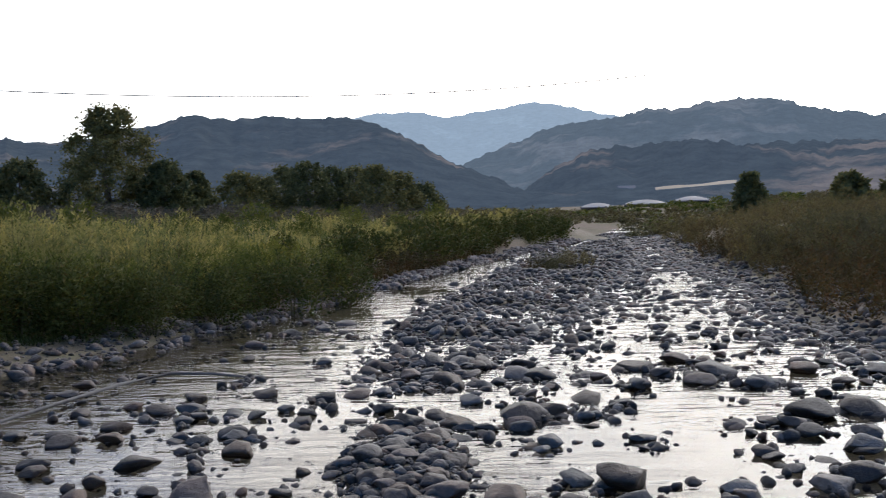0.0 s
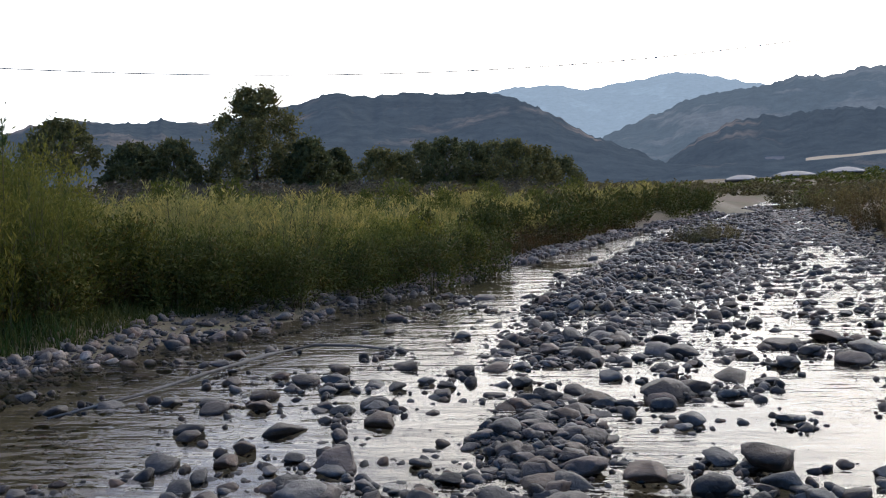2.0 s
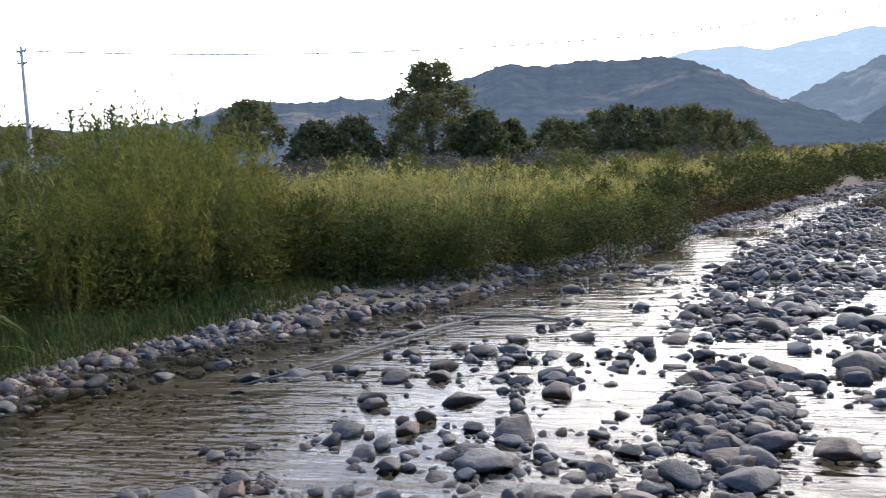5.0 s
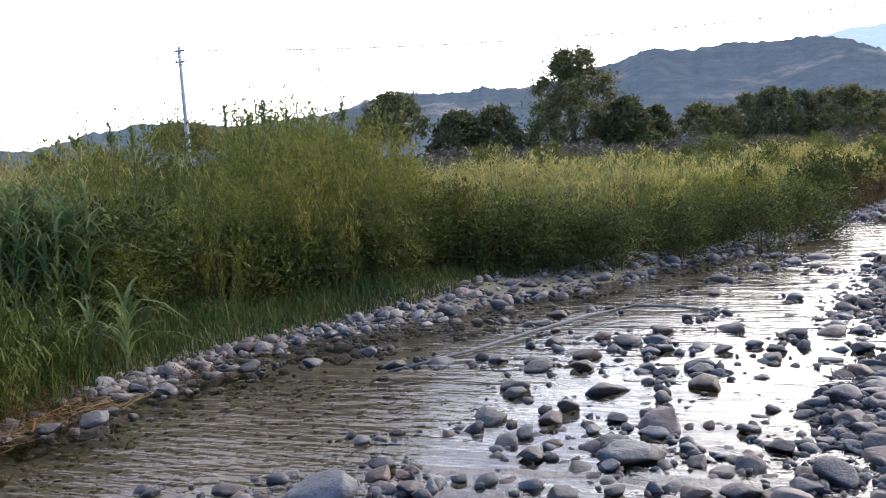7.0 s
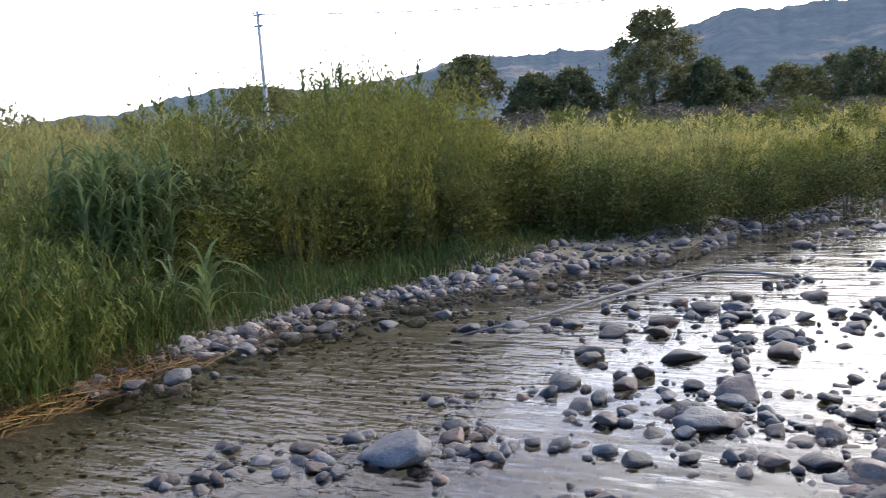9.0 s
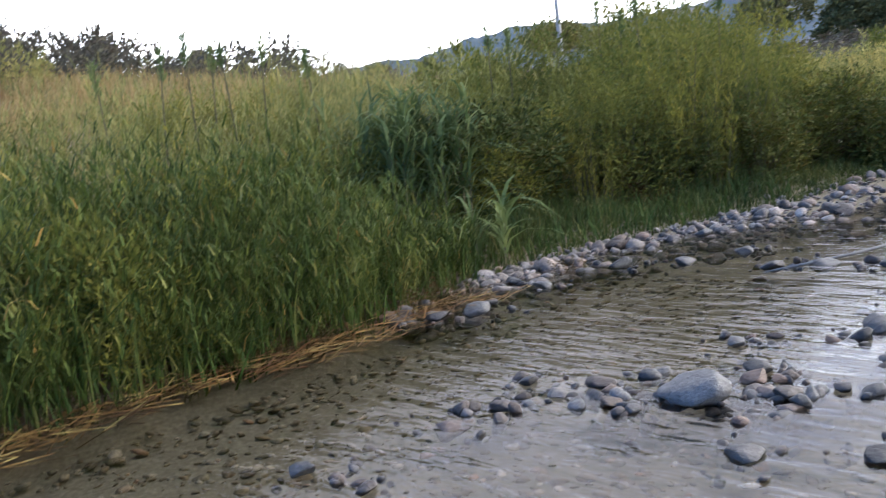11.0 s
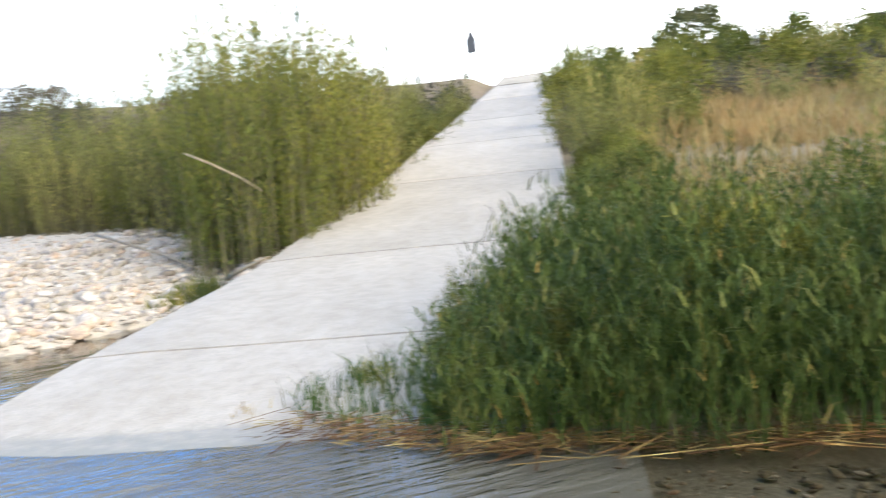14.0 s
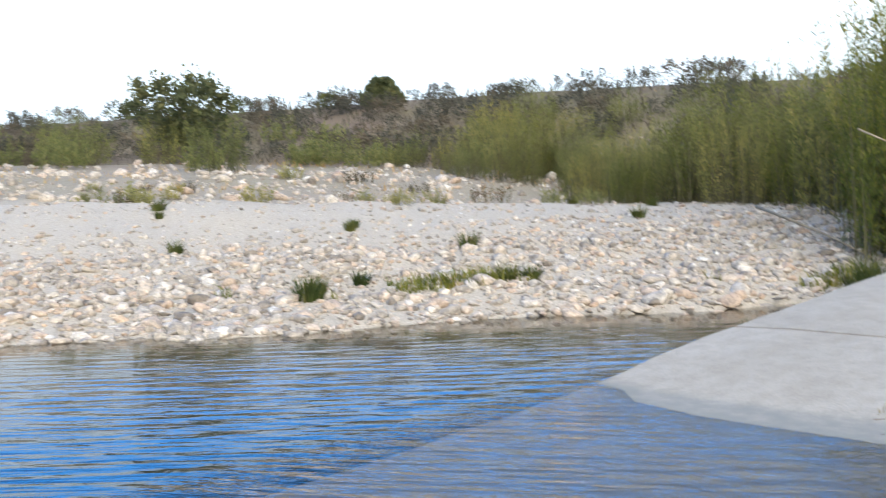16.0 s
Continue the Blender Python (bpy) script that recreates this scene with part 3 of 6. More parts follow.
# each range carries its own painted haze glow, stronger with distance
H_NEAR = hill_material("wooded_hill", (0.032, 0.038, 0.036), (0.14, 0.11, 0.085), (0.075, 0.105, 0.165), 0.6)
H_MID = hill_material("haze_painted_hill", (0.034, 0.042, 0.042), (0.08, 0.08, 0.075), (0.135, 0.18, 0.25), 0.72)
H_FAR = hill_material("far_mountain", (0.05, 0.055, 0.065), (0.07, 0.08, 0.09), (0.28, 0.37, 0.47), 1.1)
ridge("backdrop_far", 3600, 2600, [(-30, 2.5), (-12, 4.6), (-6, 5.3), (-4, 5.7), (-1, 5.65), (0.4, 5.3), (2.7, 5.65), (5.4, 6.0), (7.5, 5.65), (10, 5.0), (16, 4.2), (30, 3)], H_FAR, 25, 3, "pale blue far mountain ridge with haze painted in")
ridge("backdrop_right", 1900, 1100, [(-2, 0.6), (0.8, 2.3), (3.9, 3.6), (6.5, 4.55), (9, 4.95), (12, 5.15), (13.8, 4.85), (14.8, 5.25), (19.5, 5.3), (24, 4.4), (40, 3), (70, 1)], H_MID, 25, 5, "blue wooded hill beyond the valley with haze painted in")
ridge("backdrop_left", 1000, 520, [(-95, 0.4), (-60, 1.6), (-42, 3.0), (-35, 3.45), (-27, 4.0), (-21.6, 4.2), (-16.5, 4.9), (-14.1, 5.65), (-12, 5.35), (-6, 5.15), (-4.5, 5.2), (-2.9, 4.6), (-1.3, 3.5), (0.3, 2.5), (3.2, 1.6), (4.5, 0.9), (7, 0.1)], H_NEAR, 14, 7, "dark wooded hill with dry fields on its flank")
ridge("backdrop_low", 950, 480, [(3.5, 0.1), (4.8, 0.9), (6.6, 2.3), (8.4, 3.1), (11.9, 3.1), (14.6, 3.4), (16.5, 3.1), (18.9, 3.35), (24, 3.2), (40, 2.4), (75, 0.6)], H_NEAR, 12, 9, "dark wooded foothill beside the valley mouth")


# ---- the ford and its ramp ----
def ramp_point(s, side):
    """A place on the ramp: s metres out along it, side 0 at the upstream edge and 1 at the downstream edge."""
    right_edge, left_edge = 0.35 - 0.055 * max(s, 0), float(np.interp(s, [-10, 2.7, 6.3, 10, 22, 28, 36, 46, 60], [-4.3, -4.5, -4.87, -4.75, -4.75, -5.05, -5.05, -4.7, -4.7]))
    z = float(np.interp(s, RAMP_S, RAMP_Z))
    return Vector((-s, right_edge + (left_edge - right_edge) * side, z))


def slab_mesh(s0, s1, n, thick):
    """One cast slab, its top following the slope, with worn, slightly wavy edges."""
    bm = bmesh.new()
    rows2 = []
    for k in range(n + 1):
        s = s0 + (s1 - s0) * k / n
        ring = []
        for j in range(9):
            p = ramp_point(s, j / 8)
            if j in (0, 8):
                p.y += 0.04 * noise.noise(Vector((s * 1.7, j, 0)))
                p.z -= 0.02
            p.z += 0.008 * noise.noise(Vector((s, j * 0.6, 2)))
            ring.append(bm.verts.new(p))
        for j in (8, 0):
            p = ramp_point(s, j / 8)
            p.z -= thick
            p.y += 0.02 * noise.noise(Vector((s * 1.7, j, 5)))
            ring.append(bm.verts.new(p))
        rows2.append(ring)
    for r0, r1 in zip(rows2, rows2[1:]):
        m = len(r0)
        for j in range(m):
            bm.faces.new((r0[j], r1[j], r1[(j + 1) % m], r0[(j + 1) % m]))
    bm.faces.new(rows2[0])
    bm.faces.new(rows2[-1][::-1])
    bmesh.ops.recalc_face_normals(bm, faces=bm.faces)
    return bm


ford = tagged(new("ford"), "pale concrete ford ramp climbing out of the river", "ramp", kind="structure")
cuts = [-10, -3, 2.5, 8.3, 13.2, 20.3, 27.6, 34.3, 41, 47]
for s0, s1 in zip(cuts, cuts[1:]):
    part("slab", mesh_bm("slab", slab_mesh(s0 + 0.03, s1 - 0.03, 14, 0.3), M_WORN), ford)


# the earth track that goes on over the crest
def track():
    bm = bmesh.new()
    prev = None
    for s in np.linspace(47.02, 58, 12):
        ring = []
        for j in range(6):
            p = ramp_point(s, j / 5)
            p.z += 0.05 * noise.noise(Vector((s * 0.8, j, 7))) + 0.02
            ring.append(bm.verts.new(p))
        if prev:
            for j in range(5):
                bm.faces.new((prev[j], ring[j], ring[j + 1], prev[j + 1]))
        prev = ring
    bmesh.ops.recalc_face_normals(bm, faces=bm.faces)
    return bm


tagged(new("road", mesh_bm("road", track(), M_EARTH, True)), "sandy earth track at the top of the ramp", "road", kind="structure")


# ---- stones ----
def bearing(x, y):
    return np.degrees(np.arctan2(-x, y))


def stone_shape(subdivisions, seed, flat):
    """A water-worn stone: a lump with a few broad worn faces."""
    bm = bmesh.new()
    bmesh.ops.create_icosphere(bm, subdivisions=subdivisions, radius=1)
    off = Vector((seed * 7.3, seed * 3.1, seed * 1.7))
    r = random.Random(seed)
    cuts = []
    for k in range(9):
        d = Vector((r.gauss(0, 1), r.gauss(0, 1), r.gauss(0, 0.9))).normalized()
        cuts.append((d, r.uniform(0.46, 0.86)))
    for v in bm.verts:
        d = v.co.normalized()
        p = d * (1 + 0.34 * noise.noise(d * 1.0 + off) + 0.16 * noise.noise(d * 2.1 + off))
        for c, lim in cuts:
            over = p.dot(c) - lim
            if over > 0:
                p -= c * over * 0.86
        p += d * (0.06 * noise.noise(d * 3.5 + off) + 0.035 * noise.noise(d * 7 + off))
        p.z *= flat
        v.co = p
    return bm


STONES = [mesh_bm("river_stone", stone_shape(3, k, 0.9), M_STONE, True) for k in range(16)]


def stone_data(subdivisions, seed):
    bm = stone_shape(subdivisions, seed, 0.7)
    bm.verts.ensure_lookup_table()
    bm.verts.index_update()
    data = (np.array([v.co[:] for v in bm.verts]), np.array([[v.index for v in f.verts] for f in bm.faces]))
    bm.free()
    return data


ROUND = [stone_data(2, 40 + k) for k in range(10)]
ROUGH = [stone_data(1, 60 + k) for k in range(10)]


AROUND = []


def river_stone(x, y, w, h, label="smooth grey river cobble standing in the shallows"):
    AROUND.append((x, y, w))
    k = len(bpy.data.objects) % 16
    h = min(h * 0.66, 0.34 * w)
    half = max(0.22 * w, 0.62 * h)
    r = random.Random(int(x * 100) * 1009 + int(y * 100))
    z = h - half
    ob = new("river_stone", STONES[k])
    ob.matrix_world = pose(x, y, z, r.uniform(-10, 10), r.uniform(-10, 10), r.uniform(0, 360)) @ Matrix.Diagonal((w * 0.56, w * r.uniform(0.42, 0.56), half * 1.15, 1))
    return tagged(ob, label, "stone", "cobbles in the river")


def many_stones(name, pts, sizes, material, label, sink=0.3, flat=(0.5, 0.9), shapes=ROUND):
    """A bed of stones as one mesh: each is a whole stone, turned and sized on its own."""
    vs, fs, base = [], [], 0
    pick = rng.integers(0, len(shapes), len(pts))
    for k, (v0, f0) in enumerate(shapes):
        sel = np.where(pick == k)[0]
        n = len(sel)
        if not n:
            continue
        a1, t1, t2 = rng.uniform(0, 2 * math.pi, n), rng.normal(0, 0.18, n), rng.normal(0, 0.18, n)
        s = sizes[sel] / 2
        v = v0[None] * np.stack([s, s * rng.uniform(0.65, 1.0, n), s * rng.uniform(*flat, n) / 0.7], -1)[:, None, :]
        v[..., 2] += v[..., 0] * np.tan(t1)[:, None] + v[..., 1] * np.tan(t2)[:, None]
        c, q = np.cos(a1)[:, None], np.sin(a1)[:, None]
        x1, y1 = v[..., 0] * c - v[..., 1] * q, v[..., 0] * q + v[..., 1] * c
        p = pts[sel]
        lift = s * (1 - 2 * sink) * 0.6
        vs.append(np.stack([x1 + p[:, 0:1], y1 + p[:, 1:2], v[..., 2] + p[:, 2:3] + lift[:, None]], -1).reshape(-1, 3))
        fs.append((f0[None] + (base + np.arange(n) * len(v0))[:, None, None]).reshape(-1, 3))
        base += n * len(v0)
    return tagged(new(name, mesh_np(name, np.concatenate(vs), np.concatenate(fs), material, True)), label, "stones", kind="stuff")


def scatter(n, x0, x1, y0, y1, weight, power=1.0):
    """n places in a rectangle, kept where weight says so; on the ground."""
    x1s, y1s = rng.uniform(x0, x1, n), y0 + (y1 - y0) * rng.uniform(0, 1, n) ** power
    keep = rng.uniform(0, 1, n) < weight(x1s, y1s)
    x1s, y1s = x1s[keep], y1s[keep]
    return np.stack([x1s, y1s, ground(x1s, y1s)], -1)


def strip(n, y0, y1, in0, in1, power=1.0, other=False):
    """n places along a bank, between two distances inland; on the ground."""
    y1s = y0 + (y1 - y0) * rng.uniform(0, 1, n) ** power
    off = rng.uniform(in0, in1, n)
    x1s = right_x(y1s) + off if other else left_x(y1s) - off
    return np.stack([x1s, y1s, ground(x1s, y1s)], -1)


def lognorm(n, mean, spread, lo, hi):
    return np.clip(mean * np.exp(rng.normal(0, spread, n)), lo, hi)


def clumps(x, y, scale, lo, hi, seed):
    return smooth(lo, hi, vnoise(x * scale, y * scale, seed) + 0.4 * vnoise(x * scale * 2.7, y * scale * 2.7, seed + 1))


def gap(x, y):
    """Water lying across the island, between the lower heap and the upper bar."""
    return smooth(0.30, 0.75, np.abs(y - 7.75 - 0.25 * vnoise(x * 1.4, y * 0.6, 64)))


def isle_weight(x, y):
    edge = isle_in(x, y) + 0.22 * vnoise(x * 1.6, y * 1.3, 61) + 0.12 * vnoise(x * 4, y * 4, 62)
    body = smooth(-0.12, 0.14, edge) * np.maximum(gap(x, y), 0.1) * np.maximum(clumps(x, y, 1.7, -0.75, -0.25, 65), 0.15 + 0.5 * smooth(9, 14, y))
    fringe = 0.12 * smooth(-1.2, 0.0, edge) * clumps(x, y, 2.0, -0.05, 0.4, 63)
    return np.maximum(body, fringe) * (x > left_x(y) + 0.25)


p = scatter(70000, -2.5, 9, 3.1, 46, isle_weight, 1.7)
p[:, 2] = np.maximum(p[:, 2], -0.03)
size = lognorm(len(p), 0.072, 0.55, 0.025, 0.25) * np.interp(p[:, 1], [8, 14, 30], [1, 1.15, 1.35])
near = p[:, 1] < 13
single = (p[:, 1] < 9.5) & (size > 0.125)
single[np.where(single)[0][250:]] = False
many_stones("island_stones", p[near & ~single], size[near & ~single], M_STONES, "heap of rounded grey cobbles between two channels", 0.3, (0.4, 0.75))
many_stones("upper_island_stones", p[~near], size[~near], M_STONES, "grey cobbles on the upper part of the island", 0.3, (0.4, 0.75), ROUGH)
for k in np.where(single)[0]:
    r = random.Random(int(k))
    ob = new("island_cobble", STONES[int(k) % 16])
    w = size[k]
    ob.matrix_world = pose(*p[k][:2], p[k][2] + 0.10 * w, r.uniform(-14, 14), r.uniform(-14, 14), r.uniform(0, 360)) @ Matrix.Diagonal((w * 0.60, w * r.uniform(0.38, 0.54), w * r.uniform(0.24, 0.36), 1))
    tagged(ob, "rounded cobble lying in the stone heap", "stone", "cobbles on the island")
p = scatter(22000, -1.4, 3.0, 3.1, 16, lambda x, y: smooth(-0.08, 0.2, isle_in(x, y)) * gap(x, y), 1.4)
p[:, 2] = np.maximum(p[:, 2], -0.015)
many_stones("island_gravel", p, lognorm(len(p), 0.036, 0.4, 0.016, 0.08), M_STONES, "wet brown gravel between the cobbles", 0.2, (0.4, 0.7), ROUGH)


def shoal_weight(x, y):
    low = np.exp(-(((x + 2.05 - 0.5 * (y - 4.4)) / 0.42) ** 2 + ((y - 4.35) / 0.75) ** 2))
    spit = np.exp(-(((x + 2.75) / 0.55) ** 2 + ((y - 3.72) / 0.16) ** 2))
    chain = 0.5 * np.exp(-(((x + 2.2) / 0.55) ** 2 + ((y - 5.7 - 0.35 * (x + 2.2)) / 0.22) ** 2))
    trail = 0.5 * np.exp(-(((x + 1.45) / 0.5) ** 2 + ((y - 6.95 - 0.5 * (x + 1.3)) / 0.3) ** 2))
    foot = 0.4 * np.exp(-(((x + 1.25) / 0.35) ** 2 + ((y - 4.1) / 0.4) ** 2))
    return (low + spit + chain + trail + foot) * clumps(x, y, 2.8, -0.35, 0.25, 67)


p = scatter(5200, -3.9, -0.5, 3.0, 8.0, shoal_weight)
p[:, 2] = np.maximum(p[:, 2], -0.035)
many_stones("shoal_stones", p, lognorm(len(p), 0.075, 0.5, 0.025, 0.19), M_STONES, "low shoal of wet cobbles in the river", 0.35, (0.4, 0.7))
y1s = 4.3 + 41 * rng.uniform(0, 1, 19000) ** 1.8
off = rng.uniform(-0.22, 1.0, len(y1s)) * strand(y1s)
p = np.stack([left_x(y1s) - off, y1s, ground(left_x(y1s) - off, y1s)], -1)
p = p[rng.uniform(0, 1, len(p)) < np.where(off < 0, 0.25, 0.3 + 0.6 * clumps(p[:, 0], p[:, 1], 1.6, -0.4, 0.4, 68))]
near = p[:, 1] < 15
size = lognorm(len(p), 0.05, 0.62, 0.018, 0.22) * np.interp(p[:, 1], [8, 25], [1, 1.6])
many_stones("bank_stones", p[near], size[near], M_BANKSTONES, "strip of pale cobbles along the grassy bank", 0.3, (0.4, 0.75))
many_stones("upper_bank_stones", p[~near], size[~near], M_BANKSTONES, "pale cobbles along the bank farther upstream", 0.3, (0.4, 0.75), ROUGH)
p = strip(3600, 7, 46, -1.0, 1.3, 1.5, True)
p[:, 2] = np.maximum(p[:, 2], -0.05)
many_stones("far_bank_stones", p, lognorm(len(p), 0.11, 0.45, 0.05, 0.28), M_STONES, "dark cobbles along the reedy bank", 0.3, (0.4, 0.75), ROUGH)
# the right channel: open pools below, a stony riffle above, its gaps lying across the stream
y1s = 7.5 + 50 * rng.uniform(0, 1, 22000) ** 1.6
lo, hi = np.maximum(np.interp(y1s, ISLE_Y, ISLE_R) - 0.2, left_x(y1s)), right_x(y1s) + 0.2
across = rng.uniform(0, 1, len(y1s))
x1s = lo + (hi - lo) * across
keep = rng.uniform(0, 1, len(y1s)) < np.maximum(smooth(8.0, 12.5, y1s + 2.0 * vnoise(x1s * 0.7, y1s * 0.3, 72)) * clumps(x1s * 0.7, y1s * 1.1, 1.1, -0.25, 0.2, 73), np.maximum(0.05 * clumps(x1s, y1s, 1.5, 0.0, 0.4, 74), 0.85 * smooth(0.8, 0.35, np.minimum(across, 1 - across) * 2 + 0.25 * vnoise(x1s * 1.3, y1s * 0.8, 76)) * smooth(8.5, 11, y1s))) * (0.6 + 0.4 * smooth(0.75, 0.2, np.minimum(across, 1 - across) * 2))
p = np.stack([x1s, y1s, np.full(len(y1s), -0.03)], -1)[keep]
many_stones("riffle_stones", p, lognorm(len(p), 0.095, 0.5, 0.035, 0.26) * np.interp(p[:, 1], [10, 30], [0.9, 1.35]), M_STONES, "grey cobbles crowding the upper riffle", 0.35, (0.4, 0.7), ROUGH)
y1s = 8.0 + 35 * rng.uniform(0, 1, 5000) ** 1.4
lo, hi = left_x(y1s), np.interp(y1s, ISLE_Y, ISLE_L) + 0.1
across = rng.uniform(0, 1, len(y1s))
x1s = lo + (hi - lo) * across
keep = rng.uniform(0, 1, len(y1s)) < np.maximum(0.7 * smooth(0.7, 0.98, across), 0.16 * clumps(x1s * 0.7, y1s, 1.1, 0.0, 0.4, 75))
p = np.stack([x1s, y1s, np.full(len(y1s), -0.035)], -1)[keep]
many_stones("left_channel_stones", p, lognorm(len(p), 0.09, 0.45, 0.035, 0.22) * np.interp(p[:, 1], [10, 30], [0.9, 1.35]), M_STONES, "wet stones edging the narrow channel", 0.4, (0.4, 0.7), ROUGH)


def shallow_weight(x, y):
    one = np.exp(-(((x - 0.75) / 0.35) ** 2 + ((y - 7.1) / 0.35) ** 2))
    two = np.exp(-(((x - 2.75) / 0.55) ** 2 + ((y - 6.9) / 0.4) ** 2))
    three = 0.6 * np.exp(-(((x - 2.4) / 0.35) ** 2 + ((y - 5.1) / 0.3) ** 2))
    four = 0.5 * np.exp(-(((x - 1.9) / 0.9) ** 2 + ((y - 8.9) / 0.35) ** 2))
    return (one + two + three + four) * clumps(x, y, 2.4, -0.3, 0.3, 77) + 0.10 * clumps(x, y, 1.3, 0.0, 0.5, 78) * smooth(-0.05, -0.3, isle_in(x, y))


p = scatter(240, 0.3, 5.2, 4.2, 12.5, lambda x, y: 0.9 * smooth(0.1, -0.25, isle_in(x, y)) * (0.3 + 0.7 * clumps(x, y, 0.9, -0.3, 0.3, 79)) * (x < right_x(y)))
for x, y, z in p:
    river_stone(x, y, float(lognorm(1, 0.14, 0.42, 0.07, 0.34)[0]), 0.12, "dark wet cobble breaking the shallow water")
p = scatter(70, -4.2, -0.9, 6.2, 14, lambda x, y: 0.8 * (inland(x, y) < -0.5) * (isle_in(x, y) < -0.1))
for x, y, z in p:
    river_stone(x, y, float(lognorm(1, 0.14, 0.4, 0.07, 0.3)[0]), 0.09, "dark wet cobble breaking the narrow channel")
p = scatter(7500, 0.2, 5.2, 3.2, 11.5, shallow_weight)
p[:, 2] = -0.03
many_stones("shallow_stones", p, lognorm(len(p), 0.08, 0.5, 0.025, 0.22), M_STONES, "clusters of wet stones in the wide shallows", 0.4, (0.4, 0.7))
p = scatter(13000, -6.2, 1.0, -1.6, 6.5, lambda x, y: (x > left_x(y) + 0.08) * 0.8 * smooth(-1.6, 0.5, y) ** 1.5)
p = np.concatenate([p, scatter(4500, 1.0, 7.0, -1.6, 4.5, lambda x, y: 0.8 * smooth(-1.6, 0.5, y) ** 1.5 * smooth(6.6, 4.5, x))])
p[:, 2] = np.where(p[:, 1] < 0.45, np.interp(-p[:, 0], RAMP_S, RAMP_Z) - 0.012, p[:, 2])
p[:, 2] += np.where(p[:, 1] < 0.45, 0.0, 0.04 * smooth(-0.6, 0.0, inland(p[:, 0], p[:, 1])))
p[:, 2] = np.minimum(p[:, 2], -0.055)
many_stones("bed_pebbles", p, lognorm(len(p), 0.05, 0.45, 0.02, 0.12), M_BED, "brown pebbles on the river bed under water", 0.45, (0.25, 0.4), ROUGH)
p = scatter(60000, -26, 2, -30, -5.0, lambda x, y: smooth(-0.35, 0.0, bar_depth(x, y)) * smooth(16, 11, bar_depth(x, y)) * (y < -5.2) * np.interp(bar_depth(x, y), [2, 4.5, 6.5, 9], [1.0, 0.9, 0.38, 0.12]))
size = lognorm(len(p), 0.10, 0.5, 0.04, 0.32) * np.interp(bar_depth(p[:, 0], p[:, 1]), [4, 9], [1.1, 0.75])
deep = bar_depth(p[:, 0], p[:, 1])
single = (deep < 2.5) & (size > 0.2)
single[np.where(single)[0][140:]] = False
near = (deep < 1.6) & ~single
far = (deep >= 1.6) & ~single
many_stones("waterside_cobbles", p[near], size[near], M_PALE, "pale cobbles at the edge of the pool", 0.4, (0.4, 0.7))
many_stones("gravel_bar_stones", p[far], size[far], M_PALE, "pale gravel and cobbles on the river bar", 0.4, (0.45, 0.8), ROUGH)
PALE_SHAPES = [mesh_bm("bar_cobble", stone_shape(2, 80 + k, 0.9), M_PALE_ONE, True) for k in range(8)]
for k in np.where(single)[0]:
    r = random.Random(int(k))
    ob = new("bar_cobble", PALE_SHAPES[int(k) % 8])
    w = size[k]
    ob.matrix_world = pose(*p[k][:2], p[k][2] + 0.1 * w, r.uniform(-14, 14), r.uniform(-14, 14), r.uniform(0, 360)) @ Matrix.Diagonal((w * 0.56, w * r.uniform(0.4, 0.55), w * r.uniform(0.28, 0.4), 1))
    tagged(ob, "pale worn cobble on the gravel bar", "stone", "cobbles on the gravel bar")
p = scatter(15000, -45, 2, -55, -8, lambda x, y: smooth(13, 15, bar_depth(x, y)) * smooth(32, 24, bar_depth(x, y)) * (bearing(x, y) > 122) * (0.25 + 0.75 * clumps(x, y, 0.35, -0.4, 0.2, 83)))
many_stones("field_stones", p, lognorm(len(p), 0.19, 0.55, 0.07, 0.8), M_PALE, "pale boulders strewn below the levee", 0.4, (0.5, 0.9), ROUGH)

river_stone(-1.35, 5.23, 0.31, 0.17)
river_stone(-1.38, 5.11, 0.17, 0.07)
river_stone(-1.94, 6.05, 0.29, 0.09)
river_stone(-2.01, 5.55, 0.21, 0.10)
river_stone(-2.47, 5.80, 0.17, 0.10)
river_stone(-1.72, 5.11, 0.11, 0.08)
river_stone(-1.66, 5.35, 0.13, 0.06)
river_stone(-2.40, 5.24, 0.24, 0.10)
river_stone(-2.07, 4.98, 0.16, 0.08)
river_stone(-2.01, 5.26, 0.20, 0.09)
river_stone(-1.41, 4.66, 0.26, 0.13)
river_stone(-1.44, 4.51, 0.13, 0.07)
river_stone(-1.32, 4.17, 0.11, 0.10)
river_stone(-1.54, 4.06, 0.16, 0.07)
river_stone(-1.88, 4.58, 0.15, 0.08)
river_stone(-2.61, 3.74, 0.33, 0.20)
river_stone(-2.49, 4.10, 0.17, 0.09)
river_stone(-2.08, 4.16, 0.10, 0.07)
river_stone(-2.39, 4.15, 0.09, 0.05)
river_stone(-2.25, 3.96, 0.16, 0.08)
river_stone(-2.29, 6.68, 0.21, 0.09)
river_stone(-2.71, 6.85, 0.21, 0.07)
river_stone(-1.44, 7.34, 0.14, 0.12)
river_stone(-1.68, 6.56, 0.15, 0.08)
river_stone(-1.48, 6.73, 0.20, 0.11)
river_stone(-1.32, 6.24, 0.28, 0.11)
river_stone(-1.04, 7.10, 0.17, 0.08)
river_stone(-0.71, 4.96, 0.15, 0.12)
river_stone(-0.80, 4.71, 0.13, 0.09)
river_stone(-0.57, 4.18, 0.21, 0.16)
river_stone(-0.98, 4.22, 0.14, 0.06)
river_stone(-0.91, 5.27, 0.13, 0.07)
river_stone(-1.05, 4.66, 0.13, 0.06)
